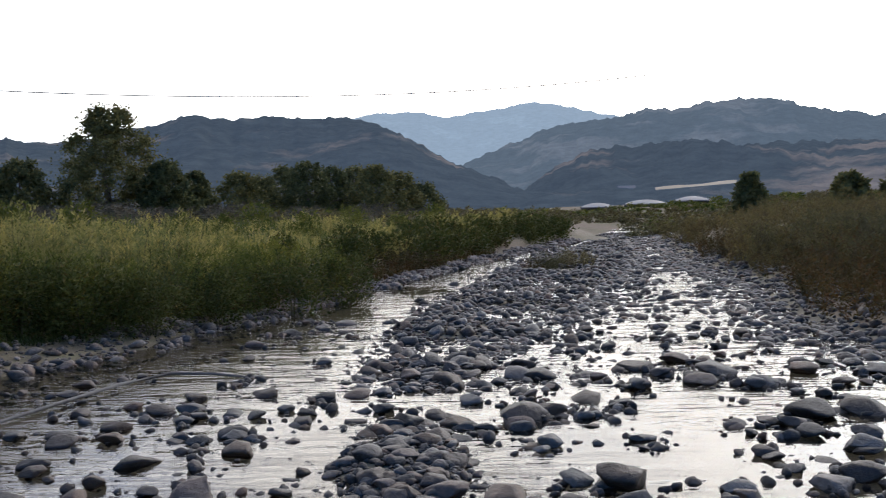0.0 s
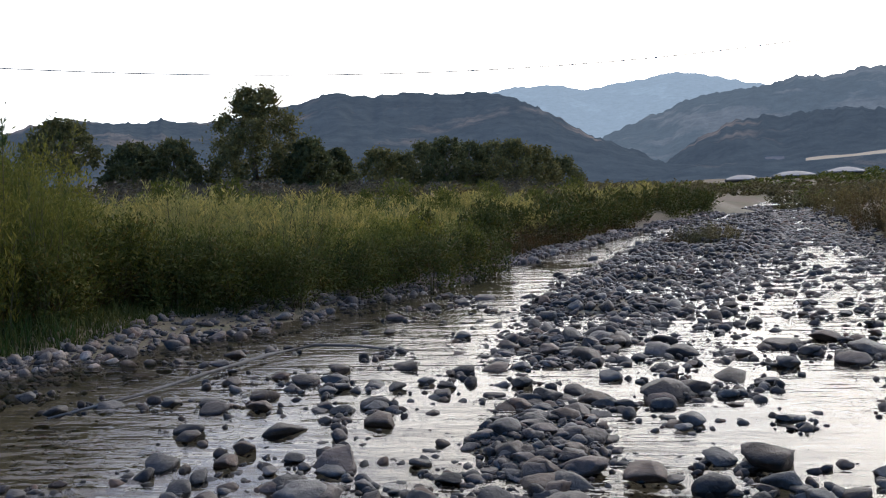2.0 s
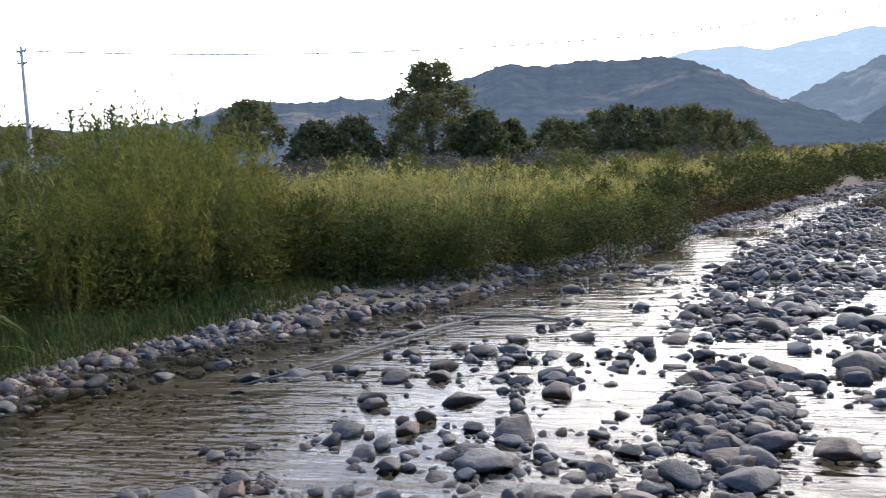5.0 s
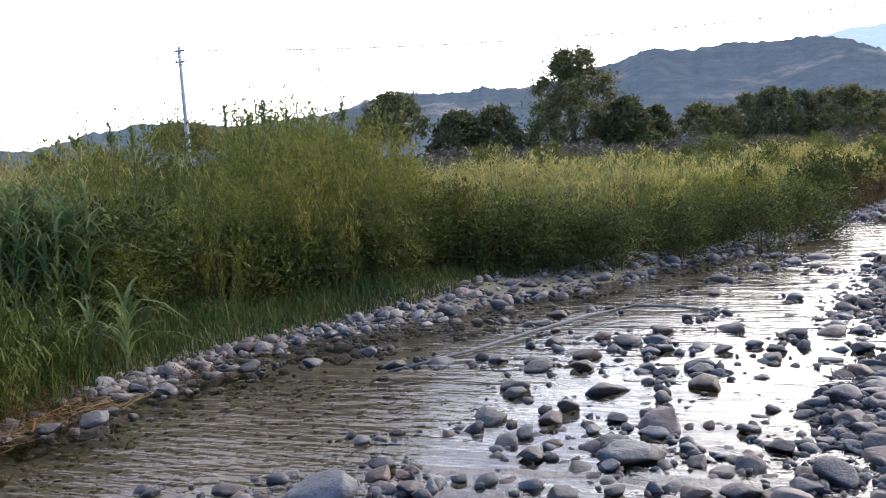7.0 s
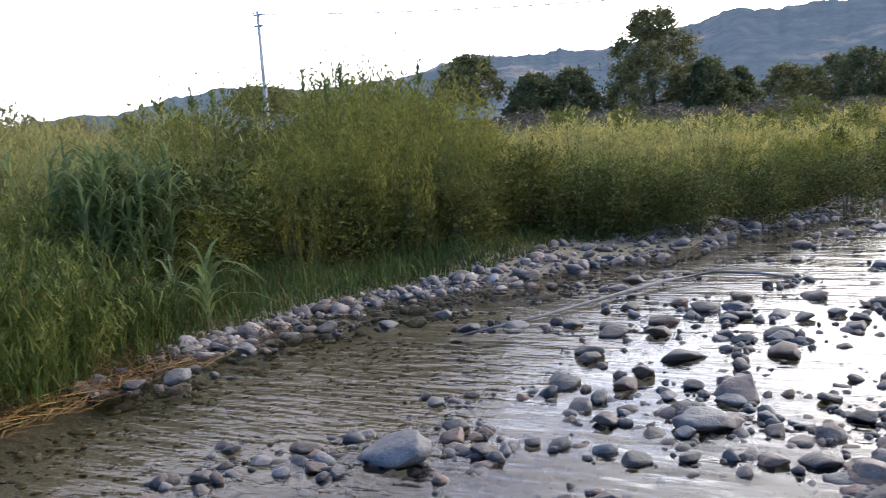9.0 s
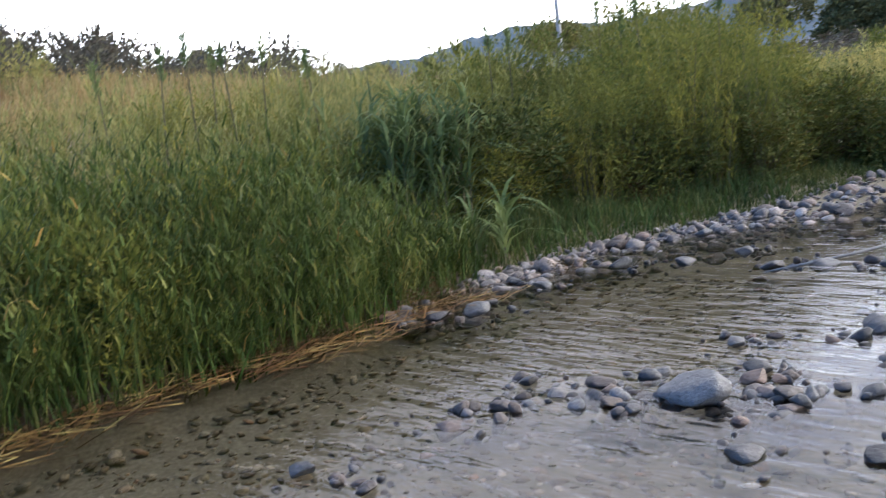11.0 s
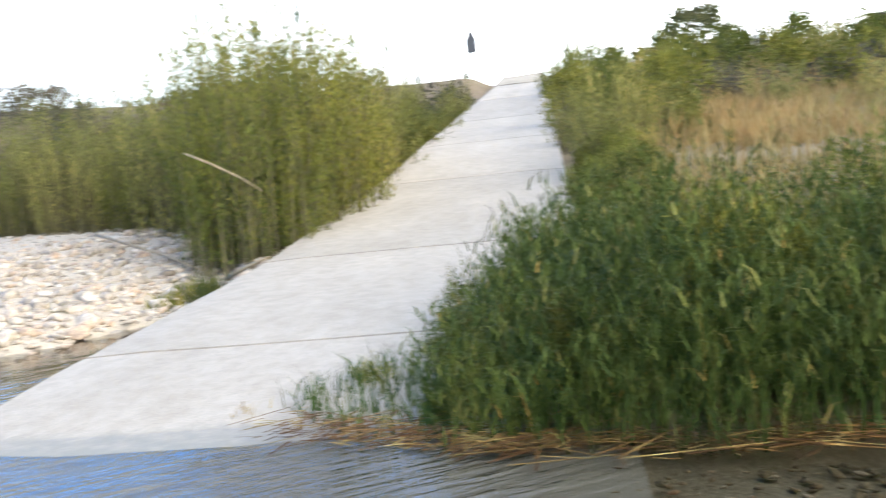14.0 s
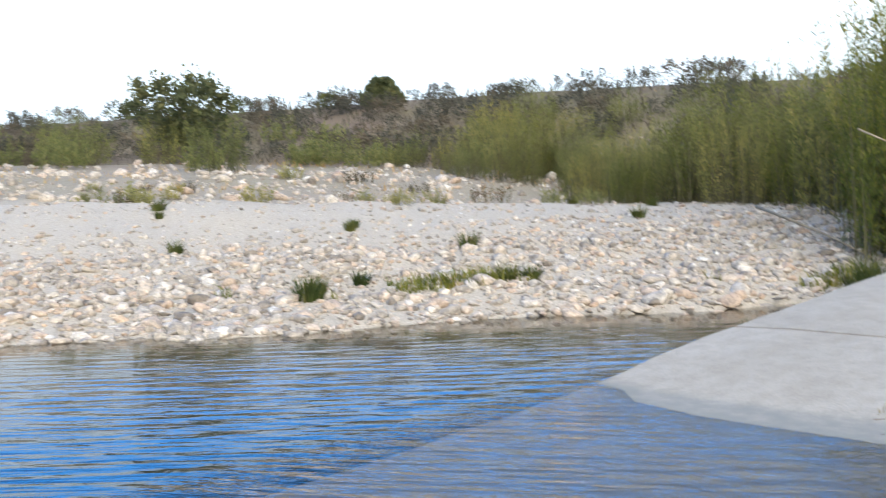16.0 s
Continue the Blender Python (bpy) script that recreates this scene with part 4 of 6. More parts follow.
river_stone(-1.13, 4.85, 0.12, 0.06)
river_stone(-0.11, 4.55, 0.26, 0.12)
river_stone(-0.09, 4.91, 0.22, 0.10)
river_stone(0.29, 5.05, 0.25, 0.14)
river_stone(0.43, 4.99, 0.12, 0.10)
river_stone(-0.62, 5.80, 0.20, 0.12)
river_stone(-0.35, 5.86, 0.21, 0.12)
river_stone(-0.46, 6.72, 0.18, 0.10)
river_stone(-0.48, 7.43, 0.19, 0.10)
river_stone(-0.28, 6.98, 0.24, 0.12)
river_stone(-0.16, 5.47, 0.13, 0.12)
river_stone(-0.52, 5.11, 0.12, 0.08)
river_stone(-0.46, 4.65, 0.17, 0.07)
river_stone(-0.32, 4.15, 0.15, 0.08)
river_stone(0.01, 4.15, 0.15, 0.06)
river_stone(0.70, 5.37, 0.20, 0.13)
river_stone(0.96, 5.31, 0.33, 0.17)
river_stone(0.65, 5.02, 0.15, 0.05)
river_stone(0.87, 8.90, 0.43, 0.12)
river_stone(0.46, 8.57, 0.15, 0.07)
river_stone(1.34, 8.66, 0.19, 0.10)
river_stone(1.60, 8.19, 0.24, 0.21)
river_stone(0.54, 7.04, 0.35, 0.20)
river_stone(0.76, 7.21, 0.25, 0.17)
river_stone(1.12, 7.74, 0.38, 0.08)
river_stone(1.06, 7.09, 0.12, 0.06)
river_stone(0.26, 6.71, 0.16, 0.08)
river_stone(0.19, 7.70, 0.22, 0.11)
river_stone(0.79, 4.53, 0.29, 0.06)
river_stone(0.54, 6.23, 0.16, 0.04)
river_stone(1.27, 6.38, 0.19, 0.05)
river_stone(2.39, 8.68, 0.39, 0.20)
river_stone(3.15, 8.72, 0.29, 0.15)
river_stone(2.60, 6.96, 0.43, 0.19)
river_stone(2.97, 7.00, 0.39, 0.16)
river_stone(2.52, 5.91, 0.28, 0.17)
river_stone(1.91, 5.75, 0.14, 0.07)
river_stone(1.93, 5.48, 0.12, 0.06)
river_stone(1.52, 5.16, 0.19, 0.08)
river_stone(2.03, 5.14, 0.16, 0.11)
river_stone(2.24, 5.29, 0.27, 0.14)
river_stone(1.22, 6.31, 0.11, 0.07)
river_stone(2.22, 9.52, 0.27, 0.19)
river_stone(1.77, 9.19, 0.40, 0.14)
river_stone(-2.76, 3.47, 0.09, 0.08)
river_stone(-2.56, 4.26, 0.15, 0.08)
river_stone(-1.60, 3.45, 0.13, 0.11)
river_stone(-1.48, 3.55, 0.15, 0.13)
river_stone(-2.04, 3.24, 0.17, 0.06)
river_stone(-3.39, 2.91, 0.20, 0.04)
river_stone(-3.52, 3.60, 0.12, 0.05)
river_stone(-3.23, 3.50, 0.12, 0.05)
river_stone(-3.13, 3.71, 0.16, 0.10)
river_stone(-2.90, 3.50, 0.12, 0.05)
river_stone(-3.34, 3.23, 0.14, 0.06)
river_stone(-2.53, 5.98, 0.19, 0.10)
river_stone(-2.92, 4.62, 0.13, 0.08)
river_stone(-2.80, 4.84, 0.09, 0.06)
river_stone(-5.01, 4.70, 0.26, 0.12)
river_stone(-5.20, 4.47, 0.20, 0.09)
river_stone(-5.14, 5.55, 0.17, 0.06)
river_stone(-5.49, 5.57, 0.14, 0.11)
river_stone(-6.02, 6.66, 0.22, 0.14)
river_stone(-5.09, 6.43, 0.24, 0.08)
river_stone(-5.62, 7.11, 0.23, 0.11)
river_stone(-5.18, 7.83, 0.15, 0.11)
river_stone(-4.57, 6.62, 0.21, 0.07)
river_stone(-4.34, 7.12, 0.19, 0.06)
river_stone(-3.50, 6.80, 0.26, 0.06)
river_stone(-4.47, 9.12, 0.26, 0.11)
river_stone(-5.08, 9.29, 0.18, 0.10)
river_stone(-4.08, 10.33, 0.19, 0.11)
river_stone(-3.53, 2.17, 0.15, 0.07)
river_stone(-3.12, 2.20, 0.09, 0.05)

for k in range(34):
    r = random.Random(500 + k)
    w = r.uniform(0.14, 0.4)
    u = r.uniform(0, 1)
    ob = new("pool_cobble", PALE_SHAPES[k % 8])
    ob.matrix_world = pose(-4.3 - 2.2 * u + r.uniform(-0.3, 0.3), -13.2 + 3.3 * u + r.uniform(-0.45, 0.2), 0.03, r.uniform(-10, 10), r.uniform(-10, 10), r.uniform(0, 360)) @ Matrix.Diagonal((w * 0.56, w * r.uniform(0.4, 0.55), w * r.uniform(0.2, 0.32), 1))
    tagged(ob, "pale cobble standing in the edge of the pool", "stone", "cobbles in the pool")

# small stones gathered round the larger ones
near_x, near_y, near_w = (np.repeat(np.array(q), 13) for q in zip(*AROUND))
turn, out = rng.uniform(0, 6.28, len(near_x)), near_w * rng.uniform(0.45, 1.5, len(near_x)) + 0.03
p = np.stack([near_x + np.cos(turn) * out, near_y + np.sin(turn) * out, np.zeros(len(near_x))], -1)
p[:, 2] = np.maximum(ground(p[:, 0], p[:, 1]), rng.uniform(-0.035, 0.0, len(p)))
many_stones("gathered_stones", p, lognorm(len(p), 0.05, 0.5, 0.018, 0.13), M_STONES, "small wet stones gathered round larger cobbles", 0.4)

# driftwood pole lying across the left channel
bm = bmesh.new()
tube(bm, [(-3.75, 6.4, 0.0), (-3.4, 7.1, 0.02), (-3.17, 7.85, 0.035), (-2.9, 8.7, 0.05), (-2.6, 9.25, 0.05), (-2.2, 9.3, 0.03), (-1.65, 9.1, 0.0)], [0.009, 0.013, 0.016, 0.017, 0.016, 0.013, 0.008], 8)
tagged(new("driftwood", mesh_bm("driftwood", bm, M_DRIFT, True)), "long grey driftwood pole lying over stones in water", "driftwood")


# ---- plants ----
def blades(base, height, width, lean, heading, droop=0.5, segs=3):
    """Curved tapering blades: verts and quads."""
    n = len(base)
    u = np.linspace(0, 1, segs + 1)[None, :]
    hx, hy = np.cos(heading)[:, None], np.sin(heading)[:, None]
    out = (lean * height)[:, None] * u ** 1.7
    up = height[:, None] * (u - droop * (lean[:, None]) * u ** 2.6)
    cx, cy, cz = base[:, 0:1] + hx * out, base[:, 1:2] + hy * out, base[:, 2:3] + up
    tw = heading + rng.uniform(0.6, 2.4, n)
    wx, wy = np.cos(tw)[:, None], np.sin(tw)[:, None]
    w = width[:, None] * np.clip(1.05 - u ** 1.6, 0.03, 1) * 0.5
    a1 = np.stack([cx - wx * w, cy - wy * w, cz], -1)
    b1 = np.stack([cx + wx * w, cy + wy * w, cz], -1)
    v = np.stack([a1, b1], 2).reshape(n, -1, 3)
    k = np.arange(segs)
    f = np.stack([2 * k, 2 * k + 1, 2 * k + 3, 2 * k + 2], -1)
    m = 2 * (segs + 1)
    f = (f[None] + (np.arange(n) * m)[:, None, None]).reshape(-1, 4)
    return v.reshape(-1, 3), f


def kites(centre, along, length, width):
    """Small leaves: one four-sided blade each."""
    n = len(centre)
    side = np.cross(along, rng.normal(0, 1, (n, 3)))
    side /= np.linalg.norm(side, axis=1, keepdims=True) + 1e-9
    l, w = length[:, None], width[:, None]
    v = np.stack([centre, centre + along * l * 0.45 + side * w / 2, centre + along * l, centre + along * l * 0.45 - side * w / 2], 1)
    f = np.arange(4 * n).reshape(n, 4)
    return v.reshape(-1, 3), f


def join(*pairs):
    vs, fs, base = [], [], 0
    for v, f in pairs:
        vs.append(v)
        fs.append(f + base)
        base += len(v)
    return np.concatenate(vs), np.concatenate(fs)


def shrub_data(stems, leaves, spread, leaf_len, leaf_w, upright=0.9):
    """A shrub about one metre high: many leafy shoots from one root, some standing above the rest."""
    n = stems
    a1 = rng.uniform(0, 2 * math.pi, n)
    r0 = np.sqrt(rng.uniform(0, 1, n)) * spread * 0.5
    base = np.stack([np.cos(a1) * r0, np.sin(a1) * r0, np.full(n, -0.06)], -1)
    height = rng.uniform(0.45, 1.0, n) * (1.0 - 0.4 * (r0 / (spread * 0.5 + 1e-6)) ** 2)
    tall = rng.uniform(0, 1, n) < 0.12
    height = np.where(tall, height * 1.08, height)
    lean = rng.uniform(0.02, 0.5, n) * spread
    head = a1 + rng.normal(0, 0.7, n)
    stem = blades(base, height, np.full(n, 0.012), lean, head, 0.25, 3)
    u = rng.uniform(0.08, 1.0, (n, leaves)) ** 0.75
    out = (lean * height)[:, None] * u ** 1.7
    c = np.stack([base[:, 0:1] + np.cos(head)[:, None] * out, base[:, 1:2] + np.sin(head)[:, None] * out,
                  base[:, 2:3] + height[:, None] * (u - 0.25 * lean[:, None] * u ** 2.6)], -1).reshape(-1, 3)
    d = rng.normal(0, 1, (n * leaves, 3))
    d[:, 2] = np.abs(d[:, 2]) * 0.5 + upright
    d /= np.linalg.norm(d, axis=1, keepdims=True)
    c = c + d * rng.uniform(0, 0.03, (len(c), 1)) + rng.normal(0, 0.012, c.shape)
    leaf = kites(c, d, leaf_len * rng.uniform(0.6, 1.4, len(c)), leaf_w * rng.uniform(0.7, 1.3, len(c)))
    return stem, leaf


def bush_data(lumps, leaves, spread, leaf_len, leaf_w, flare=0.5):
    """A rounded bush about one metre high: leafy lumps heaped on short branches, with hollows between them."""
    k = np.arange(lumps)
    u = 0.10 + 0.72 * ((k + rng.uniform(0.1, 0.9, lumps)) / lumps) ** 0.9
    a1 = k * 2.4 + rng.uniform(-0.5, 0.5, lumps)
    wide = spread * 0.5 * np.interp(u, [0.0, 0.3, 0.6, 1.0], [0.75, 1.0, 0.85, 0.3]) * np.sqrt(rng.uniform(0.12, 1.0, lumps))
    c = np.stack([np.cos(a1) * wide, np.sin(a1) * wide, u], -1)
    rad = rng.uniform(0.12, 0.22, lumps)
    foot = np.stack([np.cos(a1) * wide * 0.25, np.sin(a1) * wide * 0.25, np.full(lumps, -0.06)], -1)
    stem = blades(foot, u + 0.06, np.full(lumps, 0.014), np.clip(wide * 0.75 / (u + 0.06), 0, 0.9), a1, 0.1, 3)
    pick = rng.integers(0, lumps, lumps * leaves)
    d = rng.normal(0, 1, (len(pick), 3))
    d /= np.linalg.norm(d, axis=1, keepdims=True)
    out = np.abs(rng.normal(0.75, 0.32, len(pick)))
    pos = c[pick] + d * (rad[pick] * out)[:, None] * np.array([1, 1, 1.25])
    pos[:, 2] = np.maximum(pos[:, 2], 0.0)
    along = d * flare + rng.normal(0, 0.4, d.shape) + np.array([0, 0, 0.35])
    along /= np.linalg.norm(along, axis=1, keepdims=True)
    leaf = kites(pos, along, leaf_len * rng.uniform(0.6, 1.4, len(pick)), leaf_w * rng.uniform(0.7, 1.3, len(pick)))
    # a few shoots stand out of the outline
    n = max(5, lumps // 2)
    a2 = rng.uniform(0, 6.28, n)
    r2 = spread * 0.4 * np.sqrt(rng.uniform(0, 1, n))
    tip = np.stack([np.cos(a2) * r2, np.sin(a2) * r2, rng.uniform(0.45, 0.8, n)], -1)
    m = 26
    v = np.tile(np.linspace(0, 1, m), n)
    q = np.repeat(tip, m, 0)
    q[:, 2] += v * np.repeat(rng.uniform(0.2, 0.36, n), m)
    q[:, :2] += rng.normal(0, 0.012, (n * m, 2)) + np.repeat(rng.normal(0, 0.06, (n, 2)), m, 0) * v[:, None]
    d2 = rng.normal(0, 0.6, (n * m, 3)) + np.array([0, 0, 0.9])
    d2 /= np.linalg.norm(d2, axis=1, keepdims=True)
    return stem, join(leaf, kites(q, d2, leaf_len * rng.uniform(0.6, 1.2, n * m), leaf_w * rng.uniform(0.7, 1.2, n * m)))


class Kind:
    """A sort of shrub: a few shapes of it, as meshes for single plants and as raw data for thickets."""

    def __init__(self, material, count, *shape, build=shrub_data):
        self.material = material
        self.data = [build(*shape) for k in range(count)]
        self.meshes = [(mesh_np("stalk", *st, M_STEM), mesh_np("foliage", *lf, material)) for st, lf in self.data]


WILLOW = Kind(M_WILLOW, 5, 60, 46, 1.0, 0.062, 0.011, 1.0)
DARK = Kind(M_DARKWILLOW, 5, 22, 150, 1.15, 0.062, 0.02, 0.7, build=bush_data)
GREEN = Kind(M_GREENWILLOW, 5, 22, 150, 1.1, 0.066, 0.017, 0.8, build=bush_data)
STAND = Kind(M_STAND, 5, 34, 115, 1.15, 0.044, 0.0115, 0.9, build=bush_data)
TALL_WILLOW = Kind(M_STAND, 5, 64, 56, 0.8, 0.045, 0.0115, 1.0)
TALL_FRESH = Kind(M_FRESH, 4, 56, 48, 0.9, 0.045, 0.0115, 0.9)
BIG_FRESH = Kind(M_FRESH, 4, 84, 84, 0.85, 0.026, 0.0068, 0.9)
BIG_GREEN = Kind(M_GREENWILLOW, 4, 84, 84, 0.9, 0.026, 0.0072, 0.7)
FAR_WILLOW = Kind(M_WILLOW, 4, 34, 28, 0.95, 0.10, 0.024, 0.9)
FAR_GREEN = Kind(M_GREENWILLOW, 4, 16, 60, 1.05, 0.11, 0.03, 0.7, build=bush_data)
FAR_DARK = Kind(M_DARKWILLOW, 4, 16, 60, 1.1, 0.11, 0.036, 0.6, build=bush_data)
DISTANT = Kind(M_OLIVE, 3, 14, 12, 1.0, 0.28, 0.09, 0.7)
DISTANT_DARK = Kind(M_GREENWILLOW, 3, 14, 12, 1.1, 0.28, 0.1, 0.6)
SCRUB = Kind(M_SCRUB, 3, 12, 40, 1.5, 0.12, 0.038, 0.5, build=bush_data)
OLIVE = Kind(M_OLIVE, 4, 56, 46, 1.1, 0.07, 0.016, 0.9)
RUST = Kind(M_RUST, 3, 34, 28, 1.2, 0.07, 0.02, 0.6)
FARTHER = {WILLOW: FAR_WILLOW, GREEN: FAR_GREEN, DARK: FAR_DARK}


def shrub(kind, name, x, y, size, label, group, wide=1.0):
    stem, leaf = kind.meshes[rng.integers(0, len(kind.meshes))]
    ob = new(name)
    ob.matrix_world = pose(x, y, float(ground(x, y)), 0, 0, rng.uniform(0, 360)) @ Matrix.Diagonal((size * wide, size * wide * rng.uniform(0.85, 1.15), size, 1))
    part("stalk", stem, ob)
    part("foliage", leaf, ob)
    return tagged(ob, label, "shrub", group)


def belt(kind, name, n, x0, x1, y0, y1, weight, size, label, group, wide=1.0):
    """Single shrubs scattered over a strip."""
    for x, y, z in scatter(n, x0, x1, y0, y1, weight):
        q = rng.choice([0.65, 0.85, 1.0, 1.1, 1.35], p=[0.2, 0.25, 0.25, 0.2, 0.1]) * rng.uniform(0.9, 1.1) * (1 + 0.38 * float(vnoise(x * 0.42, y * 0.42, 95)))
        shrub(FARTHER.get(kind, kind) if math.hypot(x, y) > 19 else kind, name, x, y, size(x, y) * min(max(q, 0.55), 1.22), label, group, wide)


def thicket(kind, name, n, x0, x1, y0, y1, weight, size, label, wide=1.0, stems=False):
    """Shrubs past counting, as one growth."""
    pairs = []
    for x, y, z in scatter(n, x0, x1, y0, y1, weight):
        st, lf = kind.data[rng.integers(0, len(kind.data))]
        q, a1 = size(x, y) * rng.uniform(0.65, 1.3) * (1 + 0.3 * float(vnoise(x * 0.3, y * 0.3, 95))), rng.uniform(0, 6.28)
        c, d = math.cos(a1) * wide * q, math.sin(a1) * wide * q
        m = np.array([[c, -d, 0], [d, c, 0], [0, 0, q]])
        pairs.append((lf[0] @ m.T + np.array([x, y, z]), lf[1]))
    v, f = join(*pairs)
    return tagged(new(name, mesh_np(name, v, f, kind.material)), label, "shrubs", kind="stuff")


# left bank, upstream: dark rounded shrubs at the front, yellow-green willow shoots behind
def lawn(y):
    """Depth of the short grass between the cobbles and the shrubs."""
    return strand(y) + np.interp(y, [5, 8, 11, 14, 20], [1.3, 1.4, 0.9, 0.35, 0.2])


belt(DARK, "dark_shrub", 65, -9.5, 4, 7.2, 22, lambda x, y: (inland(x, y) > lawn(y) + 0.2) * (inland(x, y) < lawn(y) + 1.9) * smooth(-0.1, 0.2, vnoise(x * 0.15, y * 0.9, 91)), lambda x, y: 0.95 - 0.02 * (y - 8), "dark green bank shrub with a reddish foot", "bank shrubs", 1.15)
for x, y, q in [(-7.1, 8.9, 1.0), (-7.6, 8.3, 0.9), (-6.3, 9.3, 0.95), (-5.75, 10.0, 1.0), (-5.4, 11.3, 1.15), (-4.9, 11.6, 1.0), (-4.15, 12.1, 1.05), (-3.6, 12.5, 0.95), (-2.9, 13.6, 0.95), (-2.3, 14.9, 1.0), (-1.6, 17.0, 1.0)]:
    shrub(DARK, "dark_shrub", x - rng.uniform(0, 0.3), y, q * 0.92, "dense dark green shrub at the foot of the bank", "bank shrubs", 1.15)
    shrub(GREEN, "green_shrub", x - rng.uniform(0.4, 0.8), y + rng.uniform(0.2, 0.7), q * 0.95, "mid-green rounded shrub on the river bank", "bank shrubs", 1.1)
belt(GREEN, "green_shrub", 55, -10.5, 4, 7.0, 22, lambda x, y: (inland(x, y) > lawn(y) + 0.3) * (inland(x, y) < lawn(y) + 2.6), lambda x, y: 0.85 - 0.015 * (y - 8), "mid-green rounded shrub on the river bank", "bank shrubs", 1.1)
thicket(FAR_DARK, "bank_thicket", 300, -3, 12, 20, 50, lambda x, y: (inland(x, y) > 0.7) * (inland(x, y) < 3.0), lambda x, y: 0.8, "dark waterside shrubs farther up the river", 1.15)
thicket(RUST, "rusty_undergrowth", 380, -8, 8, 8, 34, lambda x, y: (inland(x, y) > lawn(y) - 0.2) * (inland(x, y) < lawn(y) + 0.9), lambda x, y: 0.58, "rusty dry undergrowth along the foot of the shrubs", 1.3)
belt(WILLOW, "willow_shrub", 330, -16, 2, 7, 24, lambda x, y: (inland(x, y) > lawn(y) + 1.7) * (inland(x, y) < 9), lambda x, y: (1.4 - 0.045 * inland(x, y)) * (1 + 0.25 * float(vnoise(x * 0.9, y * 0.9, 96))), "yellow-green willow shrub on the river bank", "willow shrubs", 1.0)
thicket(FAR_WILLOW, "willow_thicket", 420, -30, 12, 10, 55, lambda x, y: (inland(x, y) > 1.6) * (inland(x, y) < 17) * ((inland(x, y) > 8) | (y > 24)), lambda x, y: 1.05 - 0.02 * inland(x, y), "low yellow-green willow scrub behind the bank", 1.1)
thicket(FAR_GREEN, "green_thicket", 90, -24, 12, 10, 55, lambda x, y: (inland(x, y) > 4) * (inland(x, y) < 14) * ((inland(x, y) > 8) | (y > 24)), lambda x, y: 1.1, "green willow scrub behind the bank", 1.0)
# a taller, rounded stand
belt(STAND, "willow_shrub", 50, -12.5, -6.2, 6.8, 15, lambda x, y: (bearing(x, y) > 29.5) * (bearing(x, y) < 47) * (np.hypot(x, y) > 10.3) * 0.9, lambda x, y: (1.12 + 0.5 * math.exp(-((bearing(x, y) - 36.0) / 6.0) ** 2)) * (1 + 0.3 * float(vnoise(x * 1.1, y * 1.1, 97))), "tall willow shrub standing over the bank", "tall willows", 0.95)
belt(TALL_WILLOW, "willow_shrub", 120, -12.5, -6.2, 6.8, 15, lambda x, y: (bearing(x, y) > 29.5) * (bearing(x, y) < 46) * (np.hypot(x, y) > 10.6) * 0.9, lambda x, y: 1.3 + 0.6 * math.exp(-((bearing(x, y) - 34.0) / 5.0) ** 2), "feathery willow shoots standing over the bank", "tall willows", 0.7)
# behind the long grass beside the ford
belt(WILLOW, "willow_shrub", 60, -17, -8.8, 1.5, 12, lambda x, y: 0.8 * (bearing(x, y) < 73) * (bearing(x, y) > 42), lambda x, y: 1.2 + 0.03 * (np.hypot(x, y) - 10), "pale willow shrub behind the long grass", "willows behind the grass", 0.75)
belt(STAND, "green_shrub", 34, -16, -8.6, 1.5, 12, lambda x, y: 0.8 * (bearing(x, y) < 73) * (bearing(x, y) > 40), lambda x, y: 1.05 + 0.03 * (np.hypot(x, y) - 10), "green willow shrub behind the long grass", "willows behind the grass", 0.8)
for x, y, q in [(-7.3, 7.3, 0.8), (-7.7, 6.7, 0.85), (-8.1, 6.1, 0.9), (-8.6, 5.6, 1.0), (-8.4, 6.6, 1.0), (-7.9, 7.5, 0.95)]:
    shrub(GREEN, "green_shrub", x, y, q, "mid-green rounded shrub on the river bank", "bank shrubs", 1.05)
# bushes standing in the long grass at the waterside
belt(GREEN, "waterside_shrub", 40, -10, -5.3, -1.9, 3.8, lambda x, y: (inland(x, y) > 0.7) * (inland(x, y) < 3.2), lambda x, y: 1.2 * float(smooth(-3.4, 0.6, y)), "leafy green bush in the long waterside grass", "waterside bushes", 0.95)
belt(DARK, "waterside_shrub", 24, -10, -5.3, -1.6, 3.6, lambda x, y: (inland(x, y) > 0.7) * (inland(x, y) < 3.2), lambda x, y: 1.15 * float(smooth(-3.4, 0.6, y)), "dark leafy bush in the long waterside grass", "waterside bushes", 0.9)
thicket(RUST, "waterside_undergrowth", 70, -7.2, -4.9, -2.2, 6.5, lambda x, y: (inland(x, y) > 0.1) * (inland(x, y) < 0.75), lambda x, y: 0.36, "brown undergrowth at the foot of the waterside grass", 1.2)
